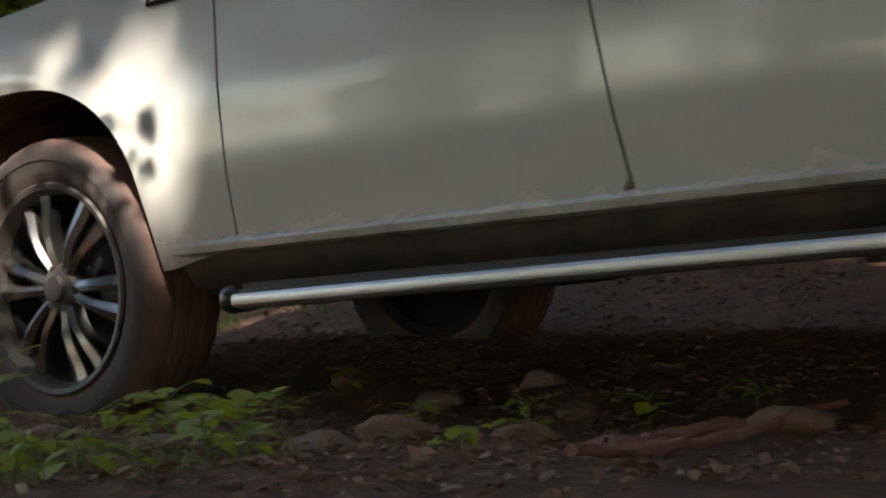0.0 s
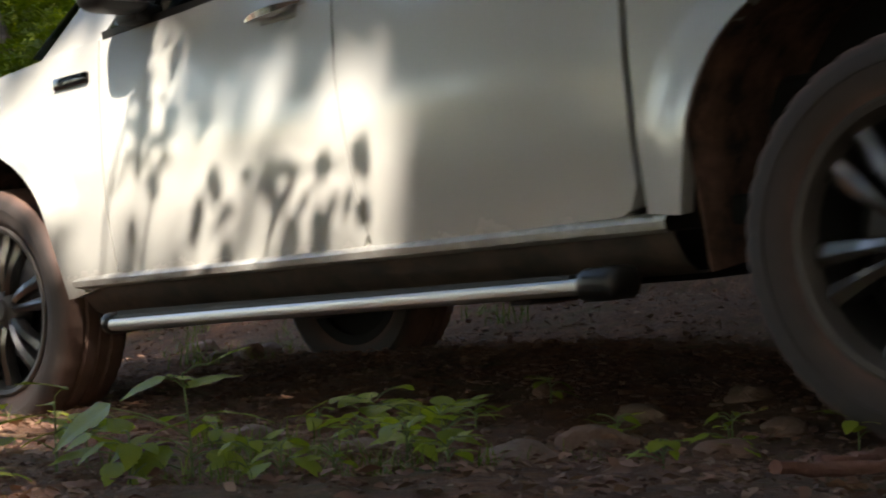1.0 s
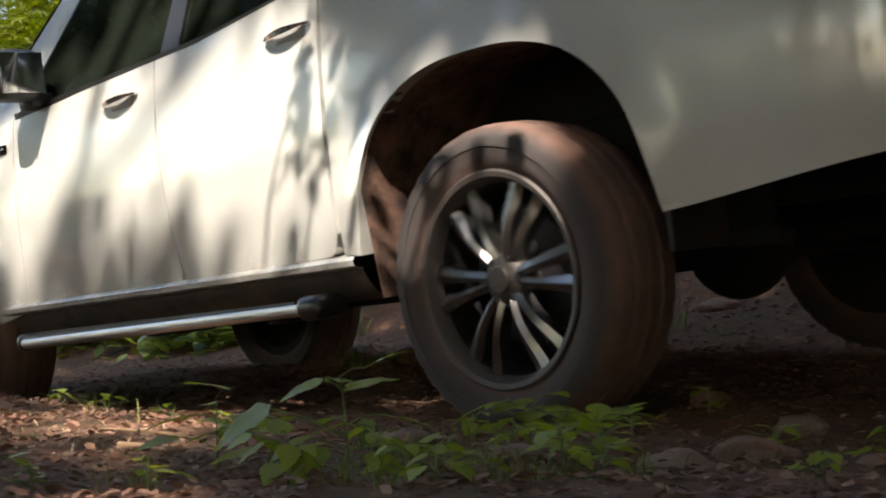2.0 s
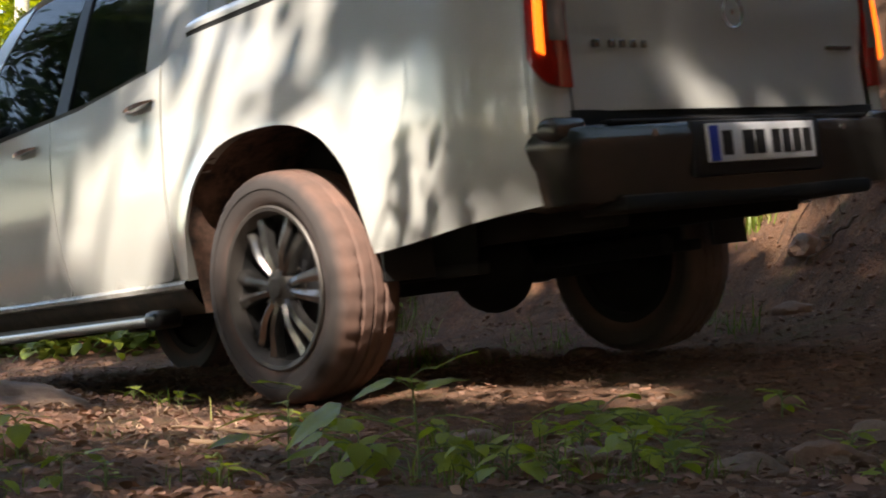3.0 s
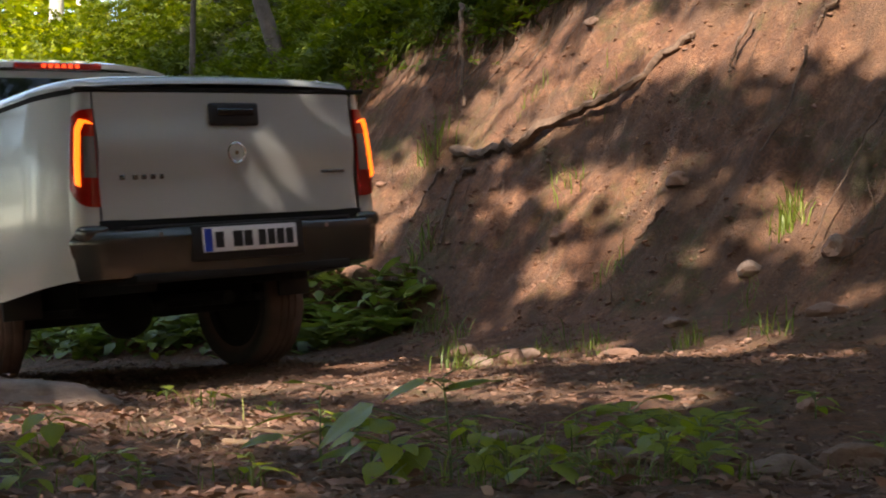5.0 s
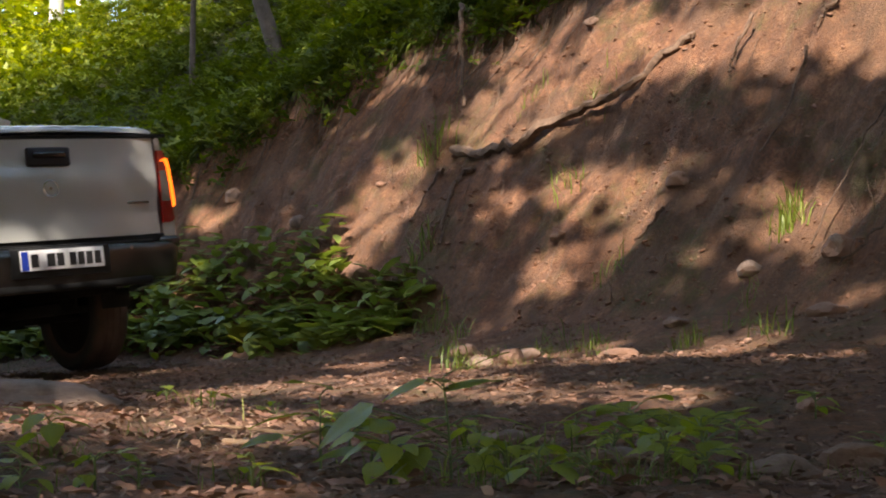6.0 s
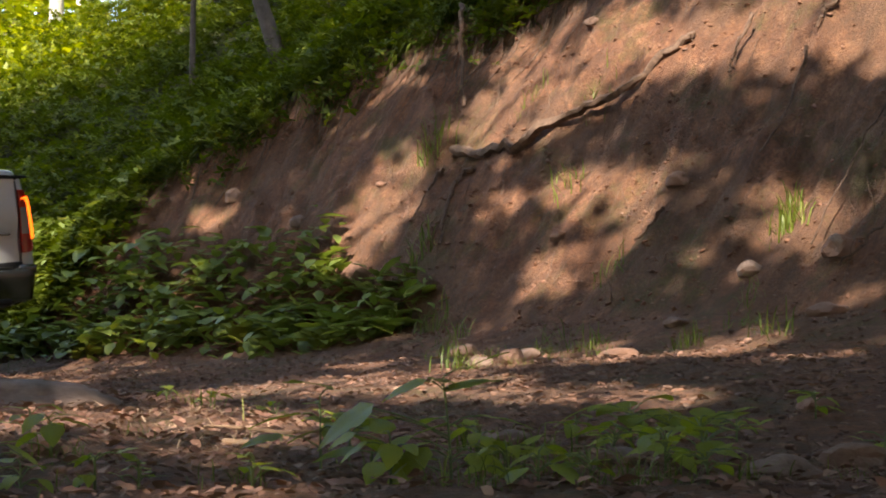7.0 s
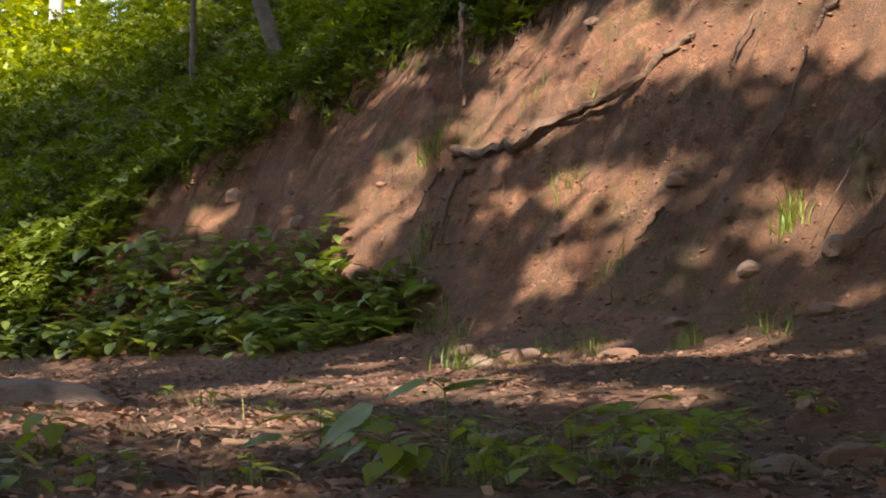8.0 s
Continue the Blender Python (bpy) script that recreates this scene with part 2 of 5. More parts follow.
def side_panel(x0, x1, sgn, top=belt_z, bottom=bottom_z, nz=18, step=0.022, corner=0.0, lean=(0.0, 0.0)):
    bm = bmesh.new()
    n = max(4, int((x1 - x0) / step))
    cols = []
    for i in range(n + 1):
        x = x0 + (x1 - x0) * i / n
        zb, zt = bottom(x), top(x)
        if corner and x - x0 < corner:
            zb += corner - math.sqrt(max(0, corner ** 2 - (corner - (x - x0)) ** 2))
        col = []
        for j in range(nz + 1):
            z = zb + (zt - zb) * j / nz
            xx = x + (lean[0] + (lean[1] - lean[0]) * i / n) * max(0.0, min(z, 0.85) - 0.42)
            col.append((xx, sgn * side_y(xx, z), z))
        cols.append(col)
        inner = cols[-1]
        lip = (x, sgn * (side_y(x, zb) - 0.05), zb + 0.004)
        lid = (x, sgn * (side_y(x, zt) - 0.05), zt - 0.004)
        cols[-1] = [lip, *inner, lid]
    # edges folded inwards at the seams
    a = [(p[0] + 0.001, p[1] - sgn * 0.03, p[2]) for p in cols[0]]
    b = [(p[0] - 0.001, p[1] - sgn * 0.03, p[2]) for p in cols[-1]]
    ring_loft(bm, [a, *cols, b], closed=False)
    return bm


def tread_tyre():
    bm = bmesh.new()
    n = 144
    prof = [(0.262, -0.10), (0.300, -0.122), (0.345, -0.127), (0.366, -0.112), (0.374, -0.095), (0.379, -0.055), (0.372, -0.050), (0.372, -0.042),
            (0.380, -0.036), (0.381, -0.006), (0.373, -0.004), (0.373, 0.004), (0.381, 0.006), (0.380, 0.036), (0.372, 0.042), (0.372, 0.050), (0.379, 0.055),
            (0.374, 0.095), (0.366, 0.112), (0.345, 0.127), (0.322, 0.128), (0.320, 0.125), (0.300, 0.122), (0.284, 0.118), (0.262, 0.10)]
    rings = []
    for k in range(n):
        a = 2 * math.pi * k / n
        ring = []
        for r, y in prof:
            if r > 0.36 and abs(y) > 0.03:
                r -= 0.005 if (k + (1 if y > 0 else 0)) % 4 == 0 else 0.0
            ring.append((r * math.cos(a), y, r * math.sin(a)))
        rings.append(ring)
    vs = [[bm.verts.new(p) for p in r] for r in rings]
    for k in range(n):
        a, b = vs[k], vs[(k + 1) % n]
        for i in range(len(prof) - 1):
            bm.faces.new((a[i], a[i + 1], b[i + 1], b[i]))
    return bm


def spoke_bm():
    """One of a pair: a tapered, ridged bar from the hub to the rim, along +z, outer face at +y."""
    bm = bmesh.new()
    rings = []
    for k in range(9):
        u = k / 8
        r = 0.045 + u * 0.192
        w = 0.0155 + 0.012 * max(0, u - 0.4) / 0.6
        off = 0.012 + 0.033 * u
        y = 0.088 + 0.014 * math.sin(math.pi * min(1, u * 1.2)) - 0.004 * u
        rings.append([(off - w, y - 0.035, r), (off - w, y - 0.006, r), (off - w * 0.25, y + 0.006, r), (off + w * 0.7, y - 0.002, r), (off + w, y - 0.035, r)])
    ring_loft(bm, rings)
    return bm


def build_wheel(parent):
    w = new("wheel")
    w.parent = parent
    part("tyre", tread_tyre(), M_RUBBER, w, "dusty black off-road tyre")
    part("rim", spin_y([(0.262, 0.100), (0.268, 0.112), (0.262, 0.118), (0.250, 0.114), (0.240, 0.095), (0.236, 0.07)], 72), M_RIM_EDGE, w, "dusty grey alloy rim")
    # barrel and backing disc painted near-black as the shade behind the spokes
    part("rim_barrel", spin_y([(0.236, 0.07), (0.225, -0.09), (0.262, -0.102)], 48), M_SHADE_RUBBER, w)
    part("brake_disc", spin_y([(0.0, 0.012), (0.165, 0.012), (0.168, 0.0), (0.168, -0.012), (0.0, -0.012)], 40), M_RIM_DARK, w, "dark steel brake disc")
    part("wheel_shade_disc", spin_y([(0.0, -0.05), (0.225, -0.06), (0.228, -0.075)], 40), M_SHADE_RUBBER, w)
    hub = part("hub", spin_y([(0.0, 0.110), (0.030, 0.109), (0.034, 0.104), (0.036, 0.098), (0.056, 0.092), (0.066, 0.078), (0.070, 0.03)], 36), M_RIM_EDGE, w, "dusty grey hub with a round cap")
    sm = None
    for k in range(6):
        for flip in (1, -1):
            if sm is None:
                o = part("spoke", spoke_bm(), M_RIM, w)
                sm = o.data
            else:
                o = new("spoke", sm)
                o.parent = w
            o.matrix_basis = pose(0, 0, 0, 0, 60 * k, 0) @ Matrix.Diagonal((flip, 1, 1, 1))
    nut = None
    for k in range(6):
        if nut is None:
            bm = spin_y([(0.0, 0.098), (0.008, 0.098), (0.010, 0.092), (0.010, 0.07)], 6)
            o = part("lug_nut", bm, M_RIM_DARK, hub)
            nut = o.data
        else:
            o = new("lug_nut", nut)
            o.parent = hub
        a = math.radians(60 * k + 30)
        o.location = (0.052 * math.cos(a), -0.002, 0.052 * math.sin(a))
    return w


def cyl_x(x0, x1, y, z, r0, r1=None, n=20, bm=None):
    bm = bm or bmesh.new()
    r1 = r0 if r1 is None else r1
    ring_loft(bm, [[(x, y + r * math.cos(2 * math.pi * k / n), z + r * math.sin(2 * math.pi * k / n)) for k in range(n)] for x, r in ((x0, r0), (x1, r1))])
    return bm


def cyl_y(y0, y1, x, z, r0, r1=None, n=20, bm=None):
    bm = bm or bmesh.new()
    r1 = r0 if r1 is None else r1
    ring_loft(bm, [[(x + r * math.cos(2 * math.pi * k / n), y, z + r * math.sin(2 * math.pi * k / n)) for k in range(n)] for y, r in ((y0, r0), (y1, r1))])
    return bm


def strip(pts_a, pts_b, thick=(0, 0, 0), bm=None):
    """A thin shell between two lines of points."""
    bm = bm or bmesh.new()
    t = Vector(thick)
    va = [bm.verts.new(p) for p in pts_a]
    vb = [bm.verts.new(p) for p in pts_b]
    wa = [bm.verts.new(Vector(p) - t) for p in pts_a]
    wb = [bm.verts.new(Vector(p) - t) for p in pts_b]
    n = len(va)
    for i in range(n - 1):
        bm.faces.new((va[i], va[i + 1], vb[i + 1], vb[i]))
        bm.faces.new((wa[i], wb[i], wb[i + 1], wa[i + 1]))
        bm.faces.new((va[i], wa[i], wa[i + 1], va[i + 1]))
        bm.faces.new((vb[i], vb[i + 1], wb[i + 1], wb[i]))
    for i in (0, n - 1):
        f = (va[i], vb[i], wb[i], wa[i])
        bm.faces.new(f)
    return bm


def house_y(z):
    """Half width of the cabin above the belt."""
    return 0.875 - 0.36 * (z - 1.1) - 0.10 * max(0, z - 1.55)


def roof_z(x):
    return float(np.interp(x, [0.42, 0.60, 1.0, 1.5, 1.9, 2.05], [1.66, 1.705, 1.735, 1.74, 1.715, 1.68]))


def grid_bm(fn, nu, nv):
    bm = bmesh.new()
    vs = [[bm.verts.new(fn(i / nu, j / nv)) for j in range(nv + 1)] for i in range(nu + 1)]
    for i in range(nu):
        for j in range(nv):
            bm.faces.new((vs[i][j], vs[i + 1][j], vs[i + 1][j + 1], vs[i][j + 1]))
    return bm


def solid(bm, t, out=(0, 0, 1)):
    """Give a sheet the thickness t, away from the side that faces out."""
    bm.normal_update()
    if sum((f.normal for f in bm.faces), Vector()).dot(Vector(out)) < 0:
        bmesh.ops.reverse_faces(bm, faces=bm.faces[:])
        bm.normal_update()
    faces, rim = bm.faces[:], [e for e in bm.edges if len(e.link_faces) == 1]
    back = {v: bm.verts.new(v.co - v.normal * t) for v in bm.verts[:]}
    for f in faces:
        bm.faces.new([back[v] for v in reversed(f.verts)])
    for e in rim:
        a, b = e.verts
        bm.faces.new((a, b, back[b], back[a]))
    return bm


def poly_prism(pts, d, bm=None):
    """A flat outline given a thickness d (a vector)."""
    bm = bm or bmesh.new()
    a = [bm.verts.new(p) for p in pts]
    b = [bm.verts.new(Vector(p) + Vector(d)) for p in pts]
    n = len(a)
    bm.faces.new(a)
    bm.faces.new(b[::-1])
    for i in range(n):
        bm.faces.new((a[i], b[i], b[(i + 1) % n], a[(i + 1) % n]))
    return bm


def spin_x_ring(x, z, r, t, n=36, m=8):
    """A ring in the plane across x."""
    bm = bmesh.new()
    rings = []
    for k in range(n + 1):
        a = 2 * math.pi * k / n
        rings.append([(x + t * math.sin(2 * math.pi * j / m), (r + t * math.cos(2 * math.pi * j / m)) * math.cos(a), z + (r + t * math.cos(2 * math.pi * j / m)) * math.sin(a)) for j in range(m)])
    ring_loft(bm, rings, caps=False)
    return bm


WHEELS = {}


def corner_point(a, z):
    """The bed's rounded corner: a from the side (0) to the tailgate (a right angle)."""
    y0 = side_y(-1.134, z)
    return (-1.134 - 0.055 * max(0.0, math.sin(a)) ** 0.9, 0.722 + (y0 - 0.722) * max(0.0, math.cos(a)) ** 0.75, z)


def build_truck():
    t = tagged(new("pickup_truck"), "white double-cab pickup truck with dusty wheels on the forest track", "pickup truck")
    for sg in (1, -1):
        part("front_fender", side_panel(2.425, 4.05, sg), M_PAINT, t)
        fd = part("front_door", side_panel(1.412, 2.418, sg, corner=0.03, lean=(0.13, 0.0)), M_PAINT, t)
        rd = part("rear_door", side_panel(0.628, 1.405, sg, corner=0.06, lean=(0.0, 0.13)), M_PAINT, t)
        part("bed_side", side_panel(-1.135, 0.610, sg), M_PAINT, t)
        # rounded rear corner of the bed from the side to the tailgate
        def corner(u, v):
            x, y, z = corner_point(u * math.pi / 2, 0.69 + (belt_z(-1.15) - 0.69) * v)
            return (x, sg * y, z)
        part("bed_corner", grid_bm(corner, 10, 14), M_PAINT, t)
        for door, hx, hz in ((fd, 1.60, 1.043), (rd, 0.69, 1.082)):
            y = side_y(hx, hz)
            bm = bmesh.new()
            rings = []
            for k in range(9):
                u = k / 8
                yy = y + 0.010 + 0.026 * math.sin(math.pi * u) ** 0.7
                hh = 0.003 + 0.013 * math.sin(math.pi * (0.1 + 0.8 * u)) ** 1.5
                xx = hx - 0.04 + 0.21 * u
                zz = hz - 0.014 * u
                rings.append([(xx, sg * (yy - 0.012), zz - hh), (xx, sg * (yy + 0.004), zz - hh * 0.6), (xx, sg * (yy + 0.006), zz + hh * 0.5), (xx, sg * (yy - 0.012), zz + hh)])
            ring_loft(bm, rings)
            h = part("door_handle", bm, M_CHROME, door, "chrome pull handle")
            # no real hollow: a shallow block in darker paint gives the cup's shade
            part("handle_cup_shade", box_bm(hx - 0.01, hx + 0.125, sg * (y + 0.001) - 0.005, sg * (y + 0.001) + 0.005, hz - 0.034, hz + 0.012, 0.0045, 3), M_CUP_SHADE, door)
        part("fender_badge", box_bm(2.47, 2.64, sg * side_y(2.55, 1.0) - 0.008, sg * side_y(2.55, 1.0) + 0.012, 0.975, 1.012, 0.008), M_CHROME_DARK, t, "dark chrome trim plate")
        # sill below the doors: painted lip, dirty cladding; running board
        bm = bmesh.new()
        xs = np.linspace(0.56, 2.62, 30)
        ring_loft(bm, [[(x, sg * y, z) for y, z in ((0.87, 0.439), (0.914, 0.429), (0.922, 0.420), (0.918, 0.404), (0.904, 0.396), (0.87, 0.395))] for x in xs], closed=False)
        part("sill", bm, M_PAINT, t, "white sill lip")
        bm = bmesh.new()
        ring_loft(bm, [[(x, sg * y, z) for y, z in ((0.89, 0.400), (0.886, 0.388), (0.872, 0.362), (0.845, 0.330), (0.80, 0.308), (0.70, 0.312))] for x in xs], closed=False)
        part("sill_cladding", bm, M_SILL, t, "dark mud-stained sill cladding")
        bm = bmesh.new()
        sec = [(0.018, 0.013), (0.030, 0.012), (0.036, 0.007), (0.0375, -0.002), (0.036, -0.011), (0.028, -0.018), (0.0, -0.022), (-0.05, -0.020), (-0.075, -0.010), (-0.075, 0.010), (-0.05, 0.013)]
        ring_loft(bm, [[(x, sg * (0.948 + dy), 0.300 + (x - 1.5) * -0.008 + dz) for dy, dz in sec] for x in np.linspace(0.745, 2.37, 12)])
        bar = part("side_step", bm, M_STEP, t, "brushed steel side step tube", angle=32)
        bm = bmesh.new()
        ring_loft(bm, [[(x, sg * (0.948 + dy), 0.300 + (x - 1.5) * -0.008 + dz) for dy, dz in ((0.025, 0.011), (0.023, 0.022), (-0.075, 0.022), (-0.078, 0.008))] for x in np.linspace(0.77, 2.36, 12)])
        part("step_pad", bm, M_BLACK, bar, "black ribbed tread pad")
        for rk in range(5):
            part("pad_rib", box_bm(0.78, 2.35, sg * (0.962 - 0.018 * rk) - 0.004, sg * (0.962 - 0.018 * rk) + 0.004, 0.315, 0.3275, 0.0), M_BLACK, bar)
        part("end_cap", box_bm(0.645, 0.755, sg * 0.940 - 0.062, sg * 0.940 + 0.052, 0.270, 0.340, 0.028, 4), M_CAP, bar, "black plastic end cap")
        part("end_cap", box_bm(2.36, 2.42, sg * 0.935 - 0.05, sg * 0.935 + 0.050, 0.264, 0.326, 0.026, 4), M_CAP, bar, "black plastic end cap")
        for bx in (0.95, 1.6, 2.2):
            part("bracket", box_bm(bx - 0.03, bx + 0.03, min(sg * 0.70, sg * 0.92), max(sg * 0.70, sg * 0.92), 0.27, 0.30, 0.004), M_BLACK, bar)
        # wheel houses
        for hx in (0.0, 3.15):
            bm = bmesh.new()
            rings = []
            for k in range(26):
                x = hx - 0.482 + 0.964 * min(k, 24) / 24
                z = max(arch_z(x, hx) or 0.40, 0.40) + 0.006 if k < 25 else 0.31
                yo = side_y(x, z) - 0.012
                rings.append([(x, sg * yo, z), (x * 1.0, sg * 0.60, z + 0.03), (x, sg * 0.49, z + 0.03)])
            ring_loft(bm, rings, closed=False)
            part("wheel_arch_liner", solid(bm, 0.004), M_LINER, t, "dusty dark arch liner")
            bm = bmesh.new()
            pts = [(hx - 0.51 + 1.02 * k / 16, sg * 0.50, max(arch_z(hx - 0.51 + 1.02 * k / 16, hx) or 0.40, 0.40) + 0.09) for k in range(17)]
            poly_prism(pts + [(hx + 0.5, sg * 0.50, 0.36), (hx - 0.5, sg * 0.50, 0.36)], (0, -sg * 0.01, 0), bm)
            # inner wall coloured near-black for the shade inside the arch
            part("inner_wing", bm, M_SHADE_RUBBER, t)
        # glasshouse
        def win(name, x_bot0, x_bot1, x_top0, x_top1, material, label, off=0.0, lo=0.012, hi=0.03, parent=t):
            def fn(u, v):
                xb, xt = x_bot0 + (x_bot1 - x_bot0) * u, x_top0 + (x_top1 - x_top0) * u
                zb, zt = belt_z(xb) + lo, roof_z(xt) - hi
                z = zb + (zt - zb) * v
                return (xb + (xt - xb) * v, sg * (house_y(z) + off), z)
            return part(name, solid(grid_bm(fn, 10, 10), 0.006, (0, sg, 0)), material, parent, label)
        win("side_window", 2.46, 1.46, 1.93, 1.42, M_GLASS, "dark tinted glass", parent=fd)
        win("side_window", 1.37, 0.76, 1.36, 0.86, M_GLASS, "dark tinted glass", parent=rd)
        win("b_pillar", 1.47, 1.365, 1.43, 1.35, M_BLACK, "gloss black pillar", 0.006)
        win("a_pillar", 2.78, 2.47, 2.06, 1.92, M_PAINT, "", 0.004, -0.04, 0.0)
        win("c_pillar", 0.77, 0.40, 0.87, 0.47, M_PAINT, "", 0.006, -0.06, 0.0)
        win("window_frame", 1.38, 1.36, 1.37, 1.355, M_BLACK, "", 0.009)
        bm = strip([(x, sg * (house_y(belt_z(x)) + 0.02), belt_z(x) - 0.002) for x in np.linspace(0.76, 2.40, 24)],
                   [(x, sg * (house_y(belt_z(x)) + 0.022), belt_z(x) + 0.018) for x in np.linspace(0.76, 2.40, 24)], (0, sg * 0.02, 0))
        part("window_trim", bm, M_BLACK, t, "black window sill trim")
        bm = strip([(x, sg * (side_y(x, belt_z(x)) - 0.004), belt_z(x) - 0.003) for x in np.linspace(0.62, 2.7, 24)],
                   [(x, sg * house_y(belt_z(x)), belt_z(x) + 0.004) for x in np.linspace(0.62, 2.7, 24)], (0, 0, 0.01))
        part("shoulder", bm, M_PAINT, t)
        # door mirror
        bm = box_bm(2.12, 2.26, sg * 1.00 - 0.10, sg * 1.00 + 0.10, 1.12, 1.30, 0.05, 4)
        mir = part("door_mirror", bm, M_BLACK, t, "black door mirror housing")
        part("mirror_foot", box_bm(2.17, 2.27, min(sg * 0.85, sg * 0.95), max(sg * 0.85, sg * 0.95), 1.10, 1.15, 0.015), M_BLACK, mir)
        part("mirror_glass", box_bm(2.114, 2.122, sg * 1.00 - 0.08, sg * 1.00 + 0.08, 1.14, 1.28, 0.003), M_CHROME, mir, "mirror glass")
    # roof
    part("roof", solid(grid_bm(lambda u, v: (0.42 + 1.65 * u, (v * 2 - 1) * (house_y(roof_z(0.42 + 1.65 * u)) + 0.01) , roof_z(0.42 + 1.65 * u) + 0.055 * (1 - (v * 2 - 1) ** 4)), 24, 20), 0.03), M_PAINT, t)
    part("windscreen", solid(grid_bm(lambda u, v: (2.06 + 0.74 * u + 0.10 * (1 - (2 * v - 1) ** 2), (2 * v - 1) * (house_y(1.69 - 0.6 * u) - 0.01), 1.70 - 0.60 * u), 10, 12), 0.006, (1, 0, 0.5)), M_GLASS, t, "tinted windscreen")
    part("rear_window", solid(grid_bm(lambda u, v: (0.385 + 0.055 * v, (2 * u - 1) * (0.72 - 0.10 * v), 1.21 + 0.42 * v), 10, 6), 0.006, (-1, 0, 0)), M_GLASS, t, "dark tinted rear window")
    part("cab_back", solid(grid_bm(lambda u, v: (0.40 + 0.055 * v, (2 * u - 1) * (house_y(max(1.1, 0.93 + 0.74 * v)) + 0.004), 0.93 + 0.74 * v), 10, 8), 0.01, (-1, 0, 0)), M_PAINT, t)
    part("bonnet", solid(grid_bm(lambda u, v: (2.75 + 1.28 * u, (2 * v - 1) * (side_y(2.75 + 1.28 * u, 1.0) - 0.03), belt_z(2.75 + 1.28 * u) + 0.004 + 0.06 * (1 - (2 * v - 1) ** 2)), 16, 14), 0.02), M_PAINT, t)
    # front
    fb = part("front_bumper", box_bm(3.95, 4.16, -0.72, 0.72, 0.38, 0.66, 0.06, 4), M_PAINT, t)
    part("grille", box_bm(3.98, 4.12, -0.52, 0.52, 0.66, 0.90, 0.03), M_BLACK, t, "black radiator grille")
    for sg in (1, -1):
        part("headlight", box_bm(3.86, 4.03, sg * 0.66 - 0.12, sg * 0.66 + 0.12, 0.74, 0.92, 0.03), M_LENS, t, "clear headlight")
    # cabin inside
    part("cabin_floor", box_bm(0.45, 2.75, -0.80, 0.80, 0.40, 0.46, 0.01), M_SHADE_RUBBER, t)
    part("dashboard", box_bm(2.2, 2.75, -0.74, 0.74, 0.75, 1.06, 0.05), M_BLACK, t)
    for sx in (1.55, 0.75):
        for sy in (0.38, -0.38):
            s = part("seat", box_bm(sx, sx + 0.5, sy - 0.25, sy + 0.25, 0.55, 0.75, 0.05, 3), M_BLACK, t)
            part("backrest", box_bm(sx - 0.10, sx + 0.06, sy - 0.24, sy + 0.24, 0.70, 1.28, 0.05, 3), M_BLACK, s)
            part("headrest", box_bm(sx - 0.10, sx + 0.0, sy - 0.13, sy + 0.13, 1.31, 1.48, 0.04, 3), M_BLACK, s)
    br = part("brake_light", box_bm(0.400, 0.455, -0.26, 0.26, 1.672, 1.712, 0.012, 3), M_RED, t, "red high-level brake light")
    for k in range(6):
        part("light_diode", box_bm(0.396, 0.402, -0.115 + 0.04 * k, -0.093 + 0.04 * k, 1.682, 1.702, 0.0), M_DIODE, br)
    # bed cover, tailgate
    def cover(u, v):
        k = 2 * v - 1
        k = math.copysign(1 - (1 - abs(k)) ** 2.5, k)
        w = 1 - (1 - u) ** 2.5
        x = 0.46 - 1.655 * w - 0.022 * (1 - k * k) * w ** 4
        rise = (1 - abs(k) ** 22) * (1 - w ** 26) + 0.0
        return (x, k * (side_y(x, 1.3) + 0.003 - 0.05 * w ** 14 * abs(k) ** 6), belt_z(x) + 0.020 + 0.058 * rise ** 0.5 + 0.018 * (1 - k * k))
    bc = part("bed_cover", solid(grid_bm(cover, 40, 44), 0.012), M_PAINT, t, "white hard bed cover")
    part("cover_knob", cyl_y(-0.045, -0.005, -1.13, belt_z(-1.13) + 0.080, 0.012), M_BLACK, bc)
    for sg in (1, -1):
        bm = strip([(x, sg * (side_y(x, 1.3) + 0.001), belt_z(x) - 0.002) for x in np.linspace(-1.19, 0.46, 24)],
                   [(x, sg * (side_y(x, 1.3) + 0.001), belt_z(x) + 0.022) for x in np.linspace(-1.19, 0.46, 24)], (0, sg * 0.02, 0))
        part("rubber_seal", bm, M_SHADE_RUBBER, bc, "black rubber seal")
    part("rubber_seal", box_bm(-1.200, -1.17, -0.80, 0.80, 1.315, 1.334, 0.004), M_SHADE_RUBBER, bc, "black rubber seal")

    def gate(u, v):
        k, z = 2 * u - 1, 0.742 + 0.568 * v
        return (-1.185 - 0.018 * (1 - k * k) - 0.016 * math.exp(-((z - 1.06) / 0.10) ** 2) + 0.010 * math.exp(-((z - 0.90) / 0.10) ** 2), k * 0.708, z)
    tg = part("tailgate", solid(grid_bm(gate, 28, 20), 0.03, (-1, 0, 0)), M_PAINT, t)
    part("handle_plate", box_bm(-1.232, -1.20, -0.135, 0.135, 1.155, 1.262, 0.014, 3), M_BLACK, tg, "black tailgate handle plate")
    part("handle_grip", box_bm(-1.242, -1.225, -0.10, 0.10, 1.20, 1.235, 0.008, 3), M_CHROME_DARK, tg)
    part("emblem", spin_x_ring(-1.216, 1.030, 0.046, 0.0045), M_CHROME, tg, "round chrome emblem")
    part("emblem_disc", cyl_x(-1.218, -1.205, 0, 1.030, 0.010, 0.014, 16), M_CHROME, tg)
